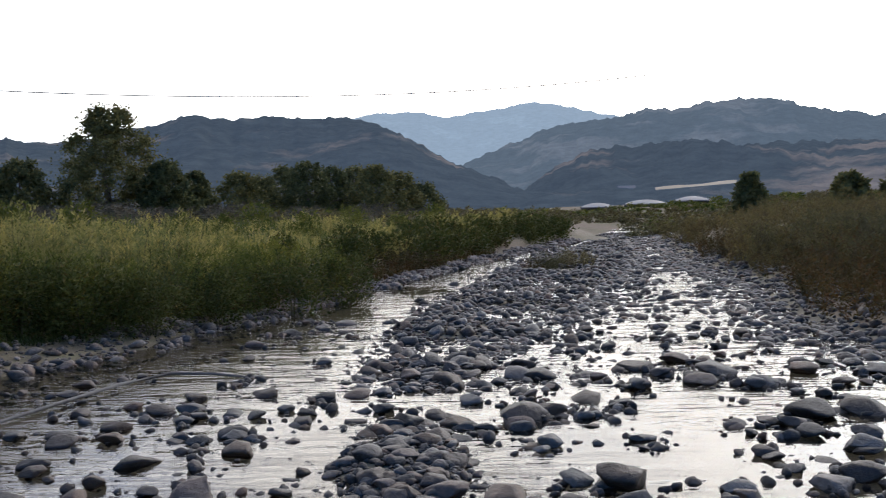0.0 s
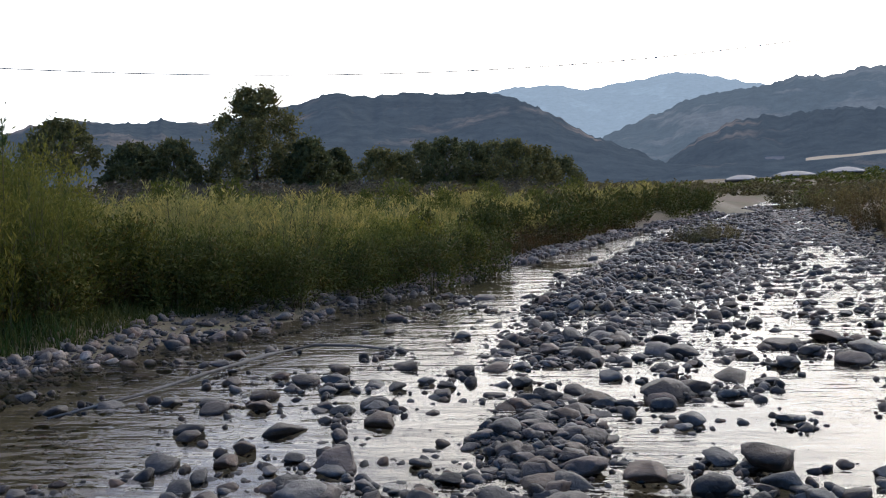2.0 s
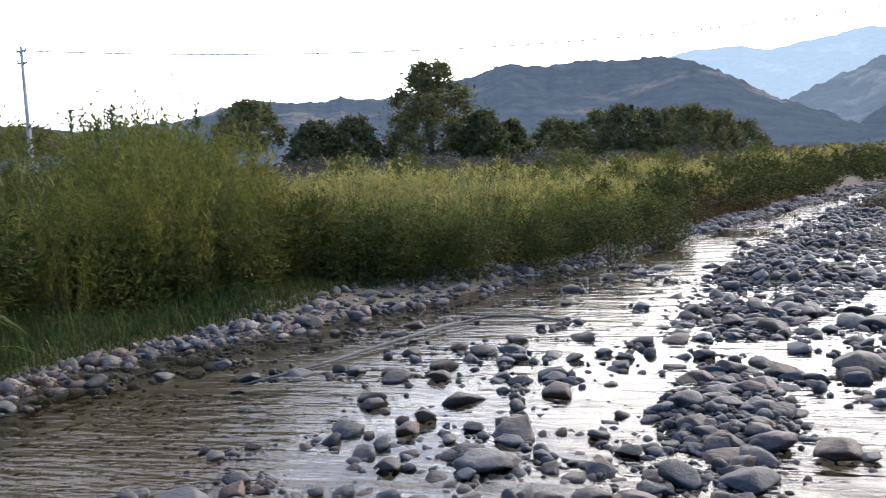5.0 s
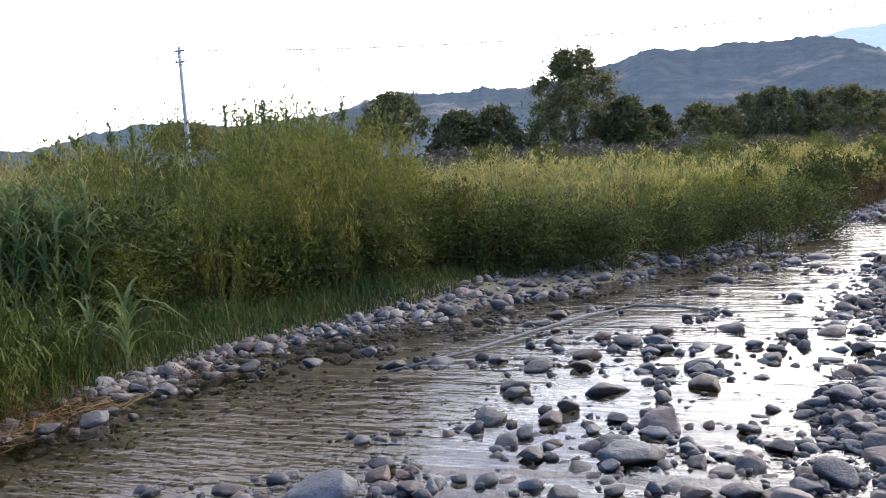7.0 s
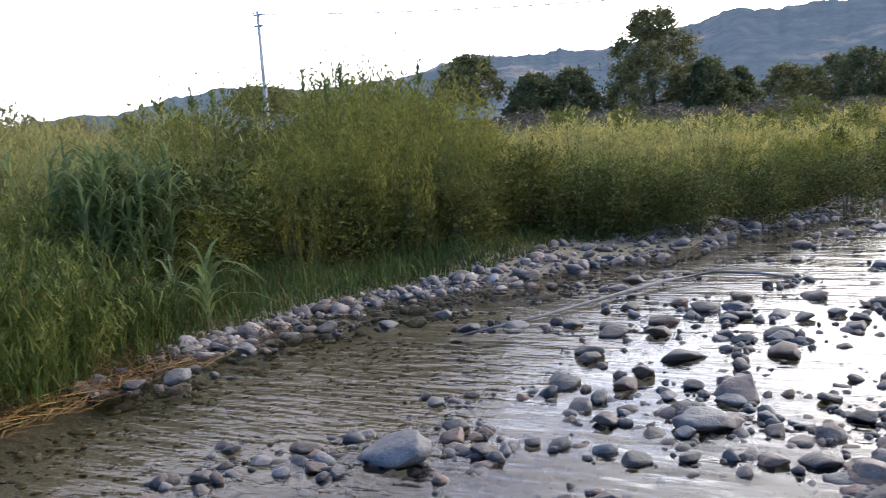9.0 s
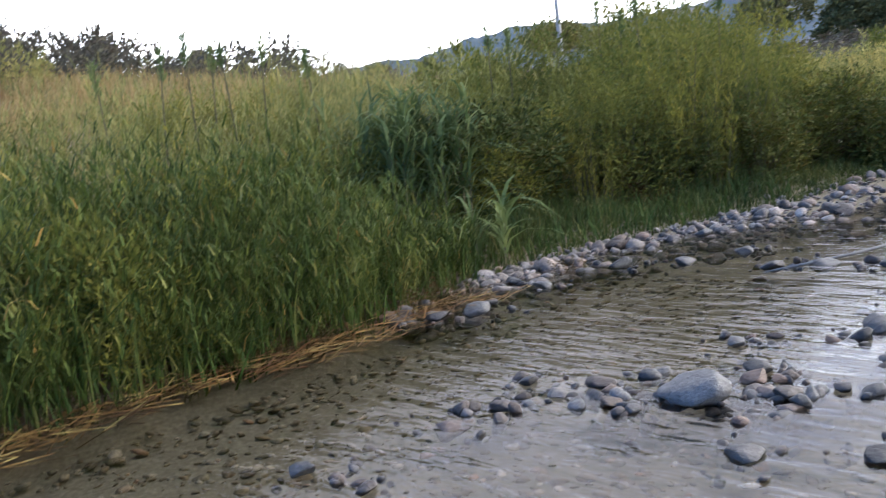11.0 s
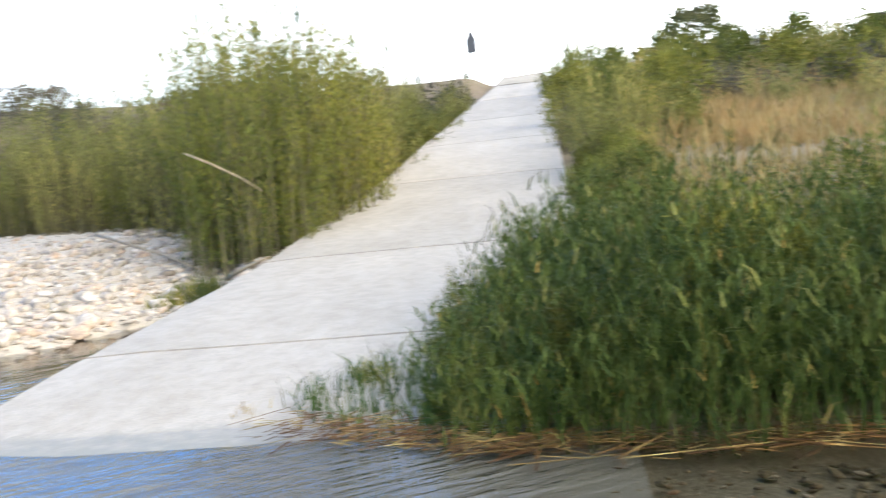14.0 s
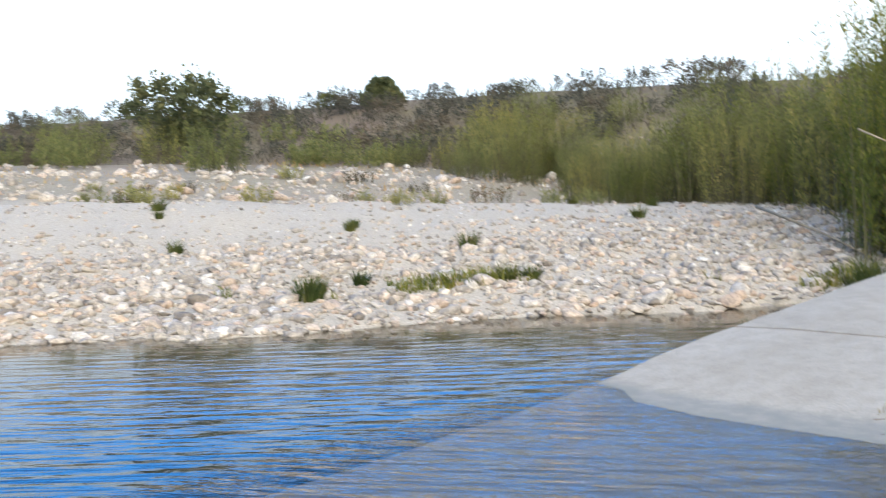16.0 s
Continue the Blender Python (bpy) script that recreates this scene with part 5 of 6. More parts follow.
# upstream side of the ramp
for s in np.linspace(18.5, 44, 30):
    shrub(TALL_FRESH if rng.uniform() < 0.7 else GREEN, "ramp_shrub", -s, 0.35 - 0.055 * s + rng.uniform(0.3, 2.6), rng.uniform(1.1, 2.5) * (1.15 if s < 23 else 1.0), "tall leafy shrub beside the concrete ramp", "shrubs beside the ramp", 0.6)
belt(WILLOW, "slope_shrub", 60, -46, -22, 1.0, 16, lambda x, y: (bearing(x, y) > 70) * 0.8, lambda x, y: 1.5, "pale shrub on the dry slope above the river", "slope shrubs", 0.9)
belt(GREEN, "slope_shrub", 34, -46, -27, 0.0, 16, lambda x, y: (bearing(x, y) > 68) * 0.8, lambda x, y: 1.6, "green shrub on the dry slope above the river", "slope shrubs", 0.9)
thicket(SCRUB, "skyline_scrub", 70, -44, -25, 12, 36, lambda x, y: (np.hypot(x, y) > 36) * (np.hypot(x, y) < 46) * (bearing(x, y) > 41) * 0.9, lambda x, y: 1.5, "brown thorny scrub along the skyline", 1.2)
thicket(SCRUB, "slope_scrub", 80, -52, -28, 0.5, 22, lambda x, y: x * 0 + 0.9, lambda x, y: 1.0, "brown dry scrub on the slope", 1.2)
for s in np.linspace(9.5, 19, 22):
    shrub(DARK if s < 14 else GREEN, "ramp_shrub", -s, 0.35 - 0.055 * s + rng.uniform(0.15, 1.1), rng.uniform(0.6, 1.0), "low leafy shrub at the edge of the concrete ramp", "low shrubs at the ramp", 0.9)
# downstream side of the ramp and along the back of the gravel bar
for s in np.linspace(15.2, 44, 60):
    q = float(np.interp(s, [13, 16, 22, 30, 44], [3.0, 5.0, 5.6, 3.8, 1.7]))
    kind = rng.choice(3, p=[0.3, 0.5, 0.2])
    shrub((BIG_FRESH, BIG_GREEN, BIG_GREEN)[kind], "ramp_shrub", -s, -5.3 - rng.uniform(0.1, float(np.interp(s, [14, 17, 20, 26], [0.3, 0.8, 2.5, 4.5]))), q * rng.uniform(0.65, 1.15), "tall green shrub crowding the concrete ramp", "shrubs beside the ramp", 0.6)

for s in np.linspace(15.5, 38, 30):
    shrub(DARK, "ramp_shrub", -s, -5.45 - rng.uniform(0.0, 0.6), rng.uniform(0.9, 1.6), "dark leafy undergrowth along the concrete ramp", "low shrubs at the ramp", 1.1)


def behind(x, y):
    """How far a place lies behind the back edge of the gravel."""
    return np.interp(y, [-40, -30, -17, -10.4, -7.0, -5.2], [-27, -25, -21.5, -19.6, -17.6, -15.0]) - x


def back_height(x, y):
    return float(np.interp(bearing(x, y), [105, 112, 117, 123, 131, 142], [5.2, 5.2, 4.7, 4.1, 3.0, 1.5])) * (0.8 + 0.35 * float(vnoise(x * 0.45, y * 0.45, 98)))


belt(BIG_GREEN, "flat_shrub", 62, -34, -14, -26, -5.6, lambda x, y: smooth(0.0, 0.8, behind(x, y)) * smooth(8, 5, behind(x, y)) * smooth(136, 118, bearing(x, y)), back_height, "tall green shrub at the back of the gravel", "shrubs behind the gravel", 0.65)
belt(BIG_FRESH, "flat_shrub", 215, -36, -14, -30, -5.6, lambda x, y: smooth(0.2, 1.5, behind(x, y)) * smooth(11, 5, behind(x, y)) * smooth(144, 126, bearing(x, y)) * 0.8, back_height, "tall yellow-green shrub at the back of the gravel", "shrubs behind the gravel", 0.65)
belt(TALL_FRESH, "flat_shrub", 150, -48, -8, -60, -14, lambda x, y: smooth(23, 27, bar_depth(x, y)) * smooth(40, 32, bar_depth(x, y)) * (bearing(x, y) > 124) * (0.25 + 0.6 * smooth(150, 132, bearing(x, y))), lambda x, y: 2.5, "yellow-green shrub on the stony flat", "shrubs on the flat", 0.8)
thicket(FAR_WILLOW, "far_flat_shrubs", 110, -60, -6, -70, -6, lambda x, y: smooth(22, 26, bar_depth(x, y)) * smooth(-4, -12, levee(x, y)), lambda x, y: 1.9, "shrubs growing towards the levee", 1.0)
thicket(FAR_GREEN, "levee_bushes", 45, -75, 0, -110, -6, lambda x, y: smooth(-19, -14, levee(x, y)) * smooth(-1, -4, levee(x, y)) * (0.35 + 0.65 * smooth(150, 130, bearing(x, y))), lambda x, y: 1.4, "green bushes growing up the levee", 1.5)
thicket(SCRUB, "levee_thicket", 520, -75, 0, -110, -6, lambda x, y: smooth(-20, -16, levee(x, y)) * smooth(-1, -4, levee(x, y)), lambda x, y: 1.0, "brown thorny growth covering the levee", 1.5)
thicket(SCRUB, "levee_scrub", 1200, -75, 0, -110, -6, lambda x, y: smooth(-18, -12, levee(x, y)) * smooth(0, -3, levee(x, y)), lambda x, y: 1.05, "dark dry scrub covering the levee", 1.3)
# right bank
belt(RUST, "rusty_shrub", 110, 4.5, 12, 8.5, 28, lambda x, y: (x - right_x(y) > 0.7) * (x - right_x(y) < 3.2), lambda x, y: 0.85, "rusty brown shrub on the opposite bank", "opposite bank shrubs", 1.2)
belt(OLIVE, "olive_shrub", 110, 4.5, 13, 8.5, 26, lambda x, y: (x - right_x(y) > 1.6) * (x - right_x(y) < 5), lambda x, y: 1.0, "brownish olive shrub on the opposite bank", "opposite bank shrubs", 1.0)
belt(RUST, "rusty_shrub", 70, 4.5, 11, 8.5, 28, lambda x, y: (x - right_x(y) > 0.8) * (x - right_x(y) < 2.6), lambda x, y: 1.0, "dark rusty shrub at the opposite waterside", "opposite bank shrubs", 1.15)
thicket(OLIVE, "opposite_thicket", 200, 6, 28, 20, 60, lambda x, y: (x - right_x(y) > 1.0) * (x - right_x(y) < 9), lambda x, y: 1.0, "low shrubs along the opposite bank", 1.1)
thicket(RUST, "opposite_undergrowth", 130, 4, 16, 9, 40, lambda x, y: (x - right_x(y) > 0.6) * (x - right_x(y) < 3.0), lambda x, y: 0.7, "rusty undergrowth at the opposite waterside", 1.2)
shrub(OLIVE, "island_bush", 2.55, 24.2, 0.5, "low rusty-green bush on the stony island", "island bushes", 1.6)
shrub(RUST, "island_bush", 2.2, 23.8, 0.45, "low rusty bush on the stony island", "island bushes", 1.5)
shrub(OLIVE, "island_bush", 3.3, 25.0, 0.62, "low rusty-green bush on the stony island", "island bushes", 1.6)
# field edge far off
thicket(SCRUB, "field_scrub", 240, -85, 20, 36, 100, lambda x, y: (inland(x, y) > 14) * 0.8, lambda x, y: 0.95, "brown scrub over the dry fields", 2.2)
thicket(DISTANT, "distant_river_shrubs", 900, -20, 90, 46, 170, lambda x, y: (inland(x, y) < 26) * (x - right_x(y) < 30) * 0.9, lambda x, y: 0.8 + 0.002 * (y - 50), "olive shrubs far up the river", 1.7)
thicket(DISTANT_DARK, "distant_dark_shrubs", 300, -20, 110, 60, 240, lambda x, y: (inland(x, y) < 40) * (x - right_x(y) < 40) * 0.9, lambda x, y: 0.9 + 0.002 * (y - 50), "dark shrubs far up the river", 2.0)


# long grass along the waterside
def grass_field(name, pts, height, width, lean, material, label, droop=0.5):
    n = len(pts)
    v, f = blades(pts, height, width, lean, rng.uniform(0, 2 * math.pi, n), droop, 2)
    return tagged(new(name, mesh_np(name, v, f, material)), label, "grass", kind="stuff")


def front_height(p):
    return 1.25 * np.maximum(0.26, smooth(-2.3, 0.6, p[:, 1])) * (1 - 0.74 * smooth(3.9, 6.0, p[:, 1])) * (0.7 + 0.3 * smooth(0.1, 0.9, inland(p[:, 0], p[:, 1]))) * (1 + 0.16 * vnoise(p[:, 0] * 1.3, p[:, 1] * 1.3, 31))


def front_weight(x, y):
    toe = np.interp(-x, [5, 6.6, 7.0, 7.6, 9.1, 12.2], [-1.0, -2.4, -2.0, -1.45, -1.0, -0.75])
    edge = np.where(y > 4.2, strand(y) - 0.15, 0.0)
    return smooth(0.0, 0.3, inland(x, y) - edge) * smooth(3.6, 2.4, inland(x, y) - 2.0 * (y < 0)) * (y > toe)


p = scatter(22000, -11, -4.9, -2.6, 9.5, front_weight)
p[:, 2] = np.where(p[:, 1] < 0.1, np.maximum(p[:, 2], np.interp(-p[:, 0], RAMP_S, RAMP_Z) - 0.02), p[:, 2])
grass_field("bank_grass", p, (front_height(p) + 0.08) * rng.uniform(0.3, 0.9, len(p)), rng.uniform(0.007, 0.018, len(p)), rng.uniform(0.1, 0.9, len(p)), M_GRASS, "tall green grass standing along the water")


def stalks(name, p, height, leaves, leaf_len, wide, material, label):
    """Upright stalks with arching leaves on alternate sides."""
    n = len(p)
    head = rng.uniform(0, 2 * math.pi, n)
    lean = rng.uniform(0.05, 0.75, n)
    stem = blades(p, height, rng.uniform(0.005, 0.009, n), lean, head, 0.2, 3)
    u = (np.linspace(0.18, 0.97, leaves)[None] + rng.uniform(-0.04, 0.04, (n, leaves)))
    out = (lean * height)[:, None] * u ** 1.7
    b = np.stack([p[:, 0:1] + np.cos(head)[:, None] * out, p[:, 1:2] + np.sin(head)[:, None] * out, p[:, 2:3] + height[:, None] * (u - 0.2 * lean[:, None] * u ** 2.6)], -1).reshape(-1, 3)
    m = len(b)
    side = np.repeat(rng.uniform(0, 2 * math.pi, n), leaves) + np.tile(np.arange(leaves) % 2 * math.pi, n) + rng.normal(0, 0.35, m)
    leaf = blades(b, leaf_len * rng.uniform(0.55, 1.3, m), wide * rng.uniform(0.7, 1.3, m), rng.uniform(0.45, 1.25, m), side, 0.5, 2)
    v, f = join(stem, leaf)
    return tagged(new(name, mesh_np(name, v, f, material)), label, "grass", kind="stuff")


p = scatter(12500, -11, -4.9, -2.6, 8.0, front_weight)
p = p[front_height(p) > 0.4]
p[:, 2] = np.where(p[:, 1] < 0.1, np.maximum(p[:, 2], np.interp(-p[:, 0], RAMP_S, RAMP_Z) - 0.02), p[:, 2])
stalks("bank_reeds", p, (front_height(p) + 0.05) * rng.uniform(0.5, 1.12, len(p)) * (1 + 0.15 * vnoise(p[:, 0] * 2.5, p[:, 1] * 2.5, 33)), 13, 0.17, 0.0135, M_YOUNGREED, "leafy young reeds crowding the waterside")
p = scatter(1500, -16, -8, 1, 12, lambda x, y: (inland(x, y) > 2.8) * (bearing(x, y) < 75) * 0.9)
stalks("back_reeds", p, rng.uniform(0.9, 1.9, len(p)), 10, 0.25, 0.014, M_WILLOW, "pale tall reeds behind the waterside grass")
y1s = 5.0 + 11 * rng.uniform(0, 1, 24000) ** 1.2
off = strand(y1s) - 0.15 + rng.uniform(0, 1, len(y1s)) * (lawn(y1s) - strand(y1s) + 0.6)
p = np.stack([left_x(y1s) - off, y1s, ground(left_x(y1s) - off, y1s)], -1)
grass_field("low_grass", p, rng.uniform(0.06, 0.26, len(p)) * (0.45 + 0.55 * smooth(0.0, 0.7, off - strand(y1s))), rng.uniform(0.008, 0.018, len(p)), rng.uniform(0.1, 0.7, len(p)), M_LAWN, "short green grass above the cobbles")
y1s = 8.5 + 24 * rng.uniform(0, 1, 8000) ** 1.4
off = lawn(y1s) + rng.uniform(-0.35, 0.3, len(y1s))
p = np.stack([left_x(y1s) - off, y1s, ground(left_x(y1s) - off, y1s)], -1)
grass_field("bank_foot_grass", p, rng.uniform(0.08, 0.34, len(p)), rng.uniform(0.008, 0.02, len(p)), rng.uniform(0.2, 1.0, len(p)), M_RUST, "rusty brown grass at the foot of the bank")
p = scatter(16000, -75, 0, -110, -6, lambda x, y: smooth(-20, -14, levee(x, y)) * smooth(4, 1, levee(x, y)))
grass_field("levee_grass", p, rng.uniform(0.35, 0.9, len(p)), rng.uniform(0.05, 0.12, len(p)), rng.uniform(0.2, 1.0, len(p)), M_SCRUB, "dead brown grass on the levee's slope")
p = scatter(30000, -48, -8.5, 0.2, 20, lambda x, y: smooth(2.8, 3.5, inland(x, y)) * (np.abs(x + 19 - 0.3 * (y - 3)) > 0.8) * np.interp(-x, [8, 24, 48], [1, 0.9, 0.35]))
grass_field("dry_grass", p, rng.uniform(0.35, 0.95, len(p)), rng.uniform(0.012, 0.03, len(p)) * np.interp(-p[:, 0], [8, 40], [1, 2.2]), rng.uniform(0.05, 0.5, len(p)), M_DRY, "tan dry grass on the slope above the bank")
p = scatter(15000, -31, -19.6, -0.4, 13, lambda x, y: (np.abs(x + 19 - 0.3 * (y - 3)) > 0.8) * clumps(x, y, 0.5, -0.6, 0.0, 81))
grass_field("slope_grass", p, rng.uniform(0.25, 0.8, len(p)), rng.uniform(0.012, 0.028, len(p)), rng.uniform(0.05, 0.5, len(p)), M_DRY, "orange-tan dry grass covering the slope")
p = scatter(16000, -40, 2, 8, 50, lambda x, y: smooth(3, 5, inland(x, y)) * smooth(30, 16, inland(x, y)))
grass_field("field_grass", p, rng.uniform(0.4, 1.0, len(p)), rng.uniform(0.015, 0.035, len(p)), rng.uniform(0.05, 0.5, len(p)), M_GRASS, "rough grass between the willow shrubs")

p = strip(15000, 6.5, 32, 3.0, 10.5, 1.3)
grass_field("willow_sward", p, rng.uniform(0.2, 0.65, len(p)), rng.uniform(0.012, 0.028, len(p)), rng.uniform(0.1, 0.7, len(p)), M_WILLOW, "rough yellow-green grass under the willows")
p = strip(5000, 9, 34, 1.2, 7, 1.2, True)
grass_field("opposite_sward", p, rng.uniform(0.2, 0.6, len(p)), rng.uniform(0.014, 0.03, len(p)), rng.uniform(0.1, 0.7, len(p)), M_RUST, "rough rusty grass on the opposite bank")

# straw and dead reed stems washed along the waterline
p = scatter(7000, -7.2, -4.6, -3.2, 5.2, lambda x, y: smooth(-0.3, 0.05, inland(x, y) + 0.2 * vnoise(x * 2, y * 2, 55)) * smooth(0.4, 0.15, inland(x, y) - 0.15 * smooth(-0.8, -1.6, y)) * smooth(-2.6, -1.7, y))
mat = scatter(3600, -7.6, -5.0, -3.0, -0.3, lambda x, y: smooth(-0.2, 0.05, inland(x, y)) * smooth(0.6, 0.2, inland(x, y) + 0.25 * vnoise(x * 2, y * 2, 56)) * smooth(-2.5, -1.6, y))
p = np.concatenate([p, mat])
p[:, 2] = np.maximum(p[:, 2], np.where(p[:, 1] < 0.2, np.interp(-p[:, 0], RAMP_S, RAMP_Z) + 0.03, 0.0)) + rng.uniform(0.0, 0.06, len(p))
n = len(p)
along = np.radians(90 + rng.normal(0, 30, n) + np.where(rng.uniform(0, 1, n) < 0.25, rng.normal(0, 60, n), 0)) + np.where(p[:, 1] < -0.6, 0.5, 0.0)
length, width = rng.uniform(0.06, 0.36, n) * np.where(p[:, 1] < -0.9, 0.6, 1.0) * np.where(rng.uniform(0, 1, n) < 0.04, 2.4, 1.0), rng.uniform(0.003, 0.011, n)
dx = np.stack([np.cos(along), np.sin(along), rng.normal(0, 0.12, n)], -1)
sx = np.stack([-np.sin(along), np.cos(along), np.full(n, 0.3)], -1)
v = np.stack([p - dx * length[:, None] / 2 - sx * width[:, None] / 2, p + dx * length[:, None] / 2 - sx * width[:, None] / 2,
              p + dx * length[:, None] / 2 + sx * width[:, None] / 2, p - dx * length[:, None] / 2 + sx * width[:, None] / 2], 1).reshape(-1, 3)
tagged(new("straw", mesh_np("straw", v, np.arange(4 * n).reshape(n, 4), M_STRAW)), "golden dead stems washed up along the waterline", "straw", kind="stuff")


def giant_reed(x, y, size, stems):
    """Canes with long arching blue-green leaves."""
    n = stems
    a1, r0 = rng.uniform(0, 2 * math.pi, n), rng.uniform(0, 0.55, n)
    base = np.stack([np.cos(a1) * r0, np.sin(a1) * r0, np.full(n, -0.05)], -1)
    h = rng.uniform(0.7, 1.05, n) * size
    tilt = rng.uniform(0.02, 0.12, n)
    m = 13
    u = np.tile(np.linspace(0.25, 0.97, m), n)
    hh, tt, aa = np.repeat(h, m), np.repeat(tilt, m), np.repeat(a1, m)
    b = np.repeat(base, m, 0)
    b[:, 0] += np.cos(aa) * tt * hh * u ** 1.7
    b[:, 1] += np.sin(aa) * tt * hh * u ** 1.7
    b[:, 2] += hh * (u - 0.1 * tt * u ** 2.6)
    L = rng.uniform(0.4, 0.75, n * m)
    leaf = blades(b, L, rng.uniform(0.024, 0.045, n * m), rng.uniform(0.6, 1.3, n * m), rng.uniform(0, 2 * math.pi, n * m), 0.75, 4)
    ob = new("giant_reed")
    ob.matrix_world = pose(x, y, float(ground(x, y)))
    for k in range(n):
        part("cane", mesh_np("cane", *blades(base[k:k + 1], h[k:k + 1], np.full(1, 0.022), tilt[k:k + 1], a1[k:k + 1], 0.1, 3), M_STEM), ob)
    part("foliage", mesh_np("foliage", *leaf, M_REED), ob)
    return tagged(ob, "clump of blue-green giant reed with arching leaves", "reed", "giant reeds")


for x, y, q, n in [(-7.59, 7.11, 1.15, 14), (-7.54, 6.72, 1.3, 16), (-8.00, 6.81, 1.4, 16), (-7.92, 6.43, 1.25, 14), (-8.35, 6.53, 1.35, 12), (-6.03, 5.99, 0.5, 4)]:
    giant_reed(x, y, q, n)


# tufts on the gravel bar
def tuft(x, y, size):
    n = 140
    a1, r0 = rng.uniform(0, 2 * math.pi, n), np.sqrt(rng.uniform(0, 1, n)) * size * 0.35
    base = np.stack([np.cos(a1) * r0, np.sin(a1) * r0, np.full(n, -0.02)], -1)
    v, f = blades(base, rng.uniform(0.4, 1.0, n) * size, np.full(n, 0.018), rng.uniform(0.1, 0.7, n), a1, 0.5, 3)
    ob = new("grass_tuft", mesh_np("grass_tuft", v, f, M_LAWN))
    ob.matrix_world = pose(x, y, float(ground(x, y)))
    return tagged(ob, "green grass tuft growing among pale cobbles", "grass", "tufts on the gravel")


for x, y, q in [(-7.85, -10.9, 0.5), (-8.1, -11.1, 0.42), (-9.0, -11.2, 0.3), (-10.4, -9.6, 0.4), (-10.7, -9.4, 0.33), (-8.54, -15.8, 0.35), (-9.6, -5.7, 0.3), (-10.3, -5.7, 0.35), (-11.2, -5.5, 0.3), (-12.6, -5.5, 0.45), (-13.2, -5.6, 0.5), (-7.15, -2.3, 0.3), (-7.5, -2.05, 0.28)]:
    tuft(x, y, q)


# dry and green weeds where the reeds meet the ramp
p = scatter(700, -8.4, -5.8, -2.7, -1.2, lambda x, y: smooth(0.1, 0.3, inland(x, y)) * smooth(1.0, 0.4, inland(x, y)) * clumps(x, y, 2.2, -0.1, 0.4, 57))
p[:, 2] = np.maximum(p[:, 2], np.interp(-p[:, 0], RAMP_S, RAMP_Z) - 0.01)
grass_field("ramp_weeds", p, rng.uniform(0.04, 0.18, len(p)), rng.uniform(0.006, 0.014, len(p)), rng.uniform(0.3, 1.2, len(p)), M_DRY, "dry brown weeds at the foot of the ramp")


# weeds in a line on the gravel, where the water last stood
p = scatter(26000, -14, -7, -12, -5.4, lambda x, y: smooth(0.55, 0.15, np.abs(np.interp(-x, [7, 8, 10.4, 11.7, 13], [-11.6, -10.9, -9.6, -7.4, -5.9]) - y - 0.15)) * smooth(-0.2, 0.25, vnoise(x * 1.6, y * 1.6, 77)) * np.interp(-x, [7, 10, 11], [0.3, 1.0, 1.0]))
grass_field("gravel_weeds", p, rng.uniform(0.08, 0.3, len(p)), rng.uniform(0.014, 0.03, len(p)), rng.uniform(0.2, 1.0, len(p)), M_GREENWILLOW, "thin green weeds growing through the gravel")
for k in range(12):
    x, y = rng.uniform(-22, -6), rng.uniform(-26, -9)
    if bar_depth(x, y) > 2.5 and bar_depth(x, y) < 18:
        tuft(x, y, rng.uniform(0.2, 0.45))


p = scatter(9000, -45, -4, -55, -10, lambda x, y: smooth(15, 19, bar_depth(x, y)) * smooth(40, 30, bar_depth(x, y)) * (bearing(x, y) > 122) * clumps(x, y, 0.45, 0.0, 0.4, 87))
grass_field("flat_grass", p, rng.uniform(0.1, 0.4, len(p)), rng.uniform(0.02, 0.05, len(p)), rng.uniform(0.2, 0.9, len(p)), M_DRY, "tan dry grass on the stony flat")
for k in range(26):
    az, d = radians(rng.uniform(-160, -126)), rng.uniform(24, 34)
    x, y = d * math.sin(az), d * math.cos(az)
    shrub(FAR_WILLOW if k % 3 else RUST, "flat_weed", x, y, rng.uniform(0.35, 0.8), "low olive weed on the stony flat", "weeds on the flat", 1.1)


def reed_plume(x, y, top):
    """A single tall cane with a feathery flower head."""
    z0 = float(ground(x, y))
    h = top - z0
    ob = new("reed_plume")
    ob.matrix_world = pose(x, y, z0)
    lean = rng.uniform(-0.1, 0.1, 2)
    bm = bmesh.new()
    tube(bm, [(0, 0, -0.05), (lean[0] * 0.4, lean[1] * 0.4, h * 0.5), (lean[0], lean[1], h)], [0.012, 0.009, 0.005], 6)
    part("cane", mesh_bm("cane", bm, M_STEM), ob)
    n = 90
    u = rng.uniform(0, 1, n)
    c = np.stack([lean[0] + rng.normal(0, 0.012, n), lean[1] + rng.normal(0, 0.012, n), h - 0.30 * u + 0.04], -1)
    d = rng.normal(0, 0.45, (n, 3))
    d[:, 2] = 1
    d /= np.linalg.norm(d, axis=1, keepdims=True)
    part("flower_head", mesh_np("flower_head", *kites(c, d, rng.uniform(0.06, 0.13, n), np.full(n, 0.014)), M_REED), ob)
    return tagged(ob, "tall reed cane with a feathery green head", "reed", "reed plumes")


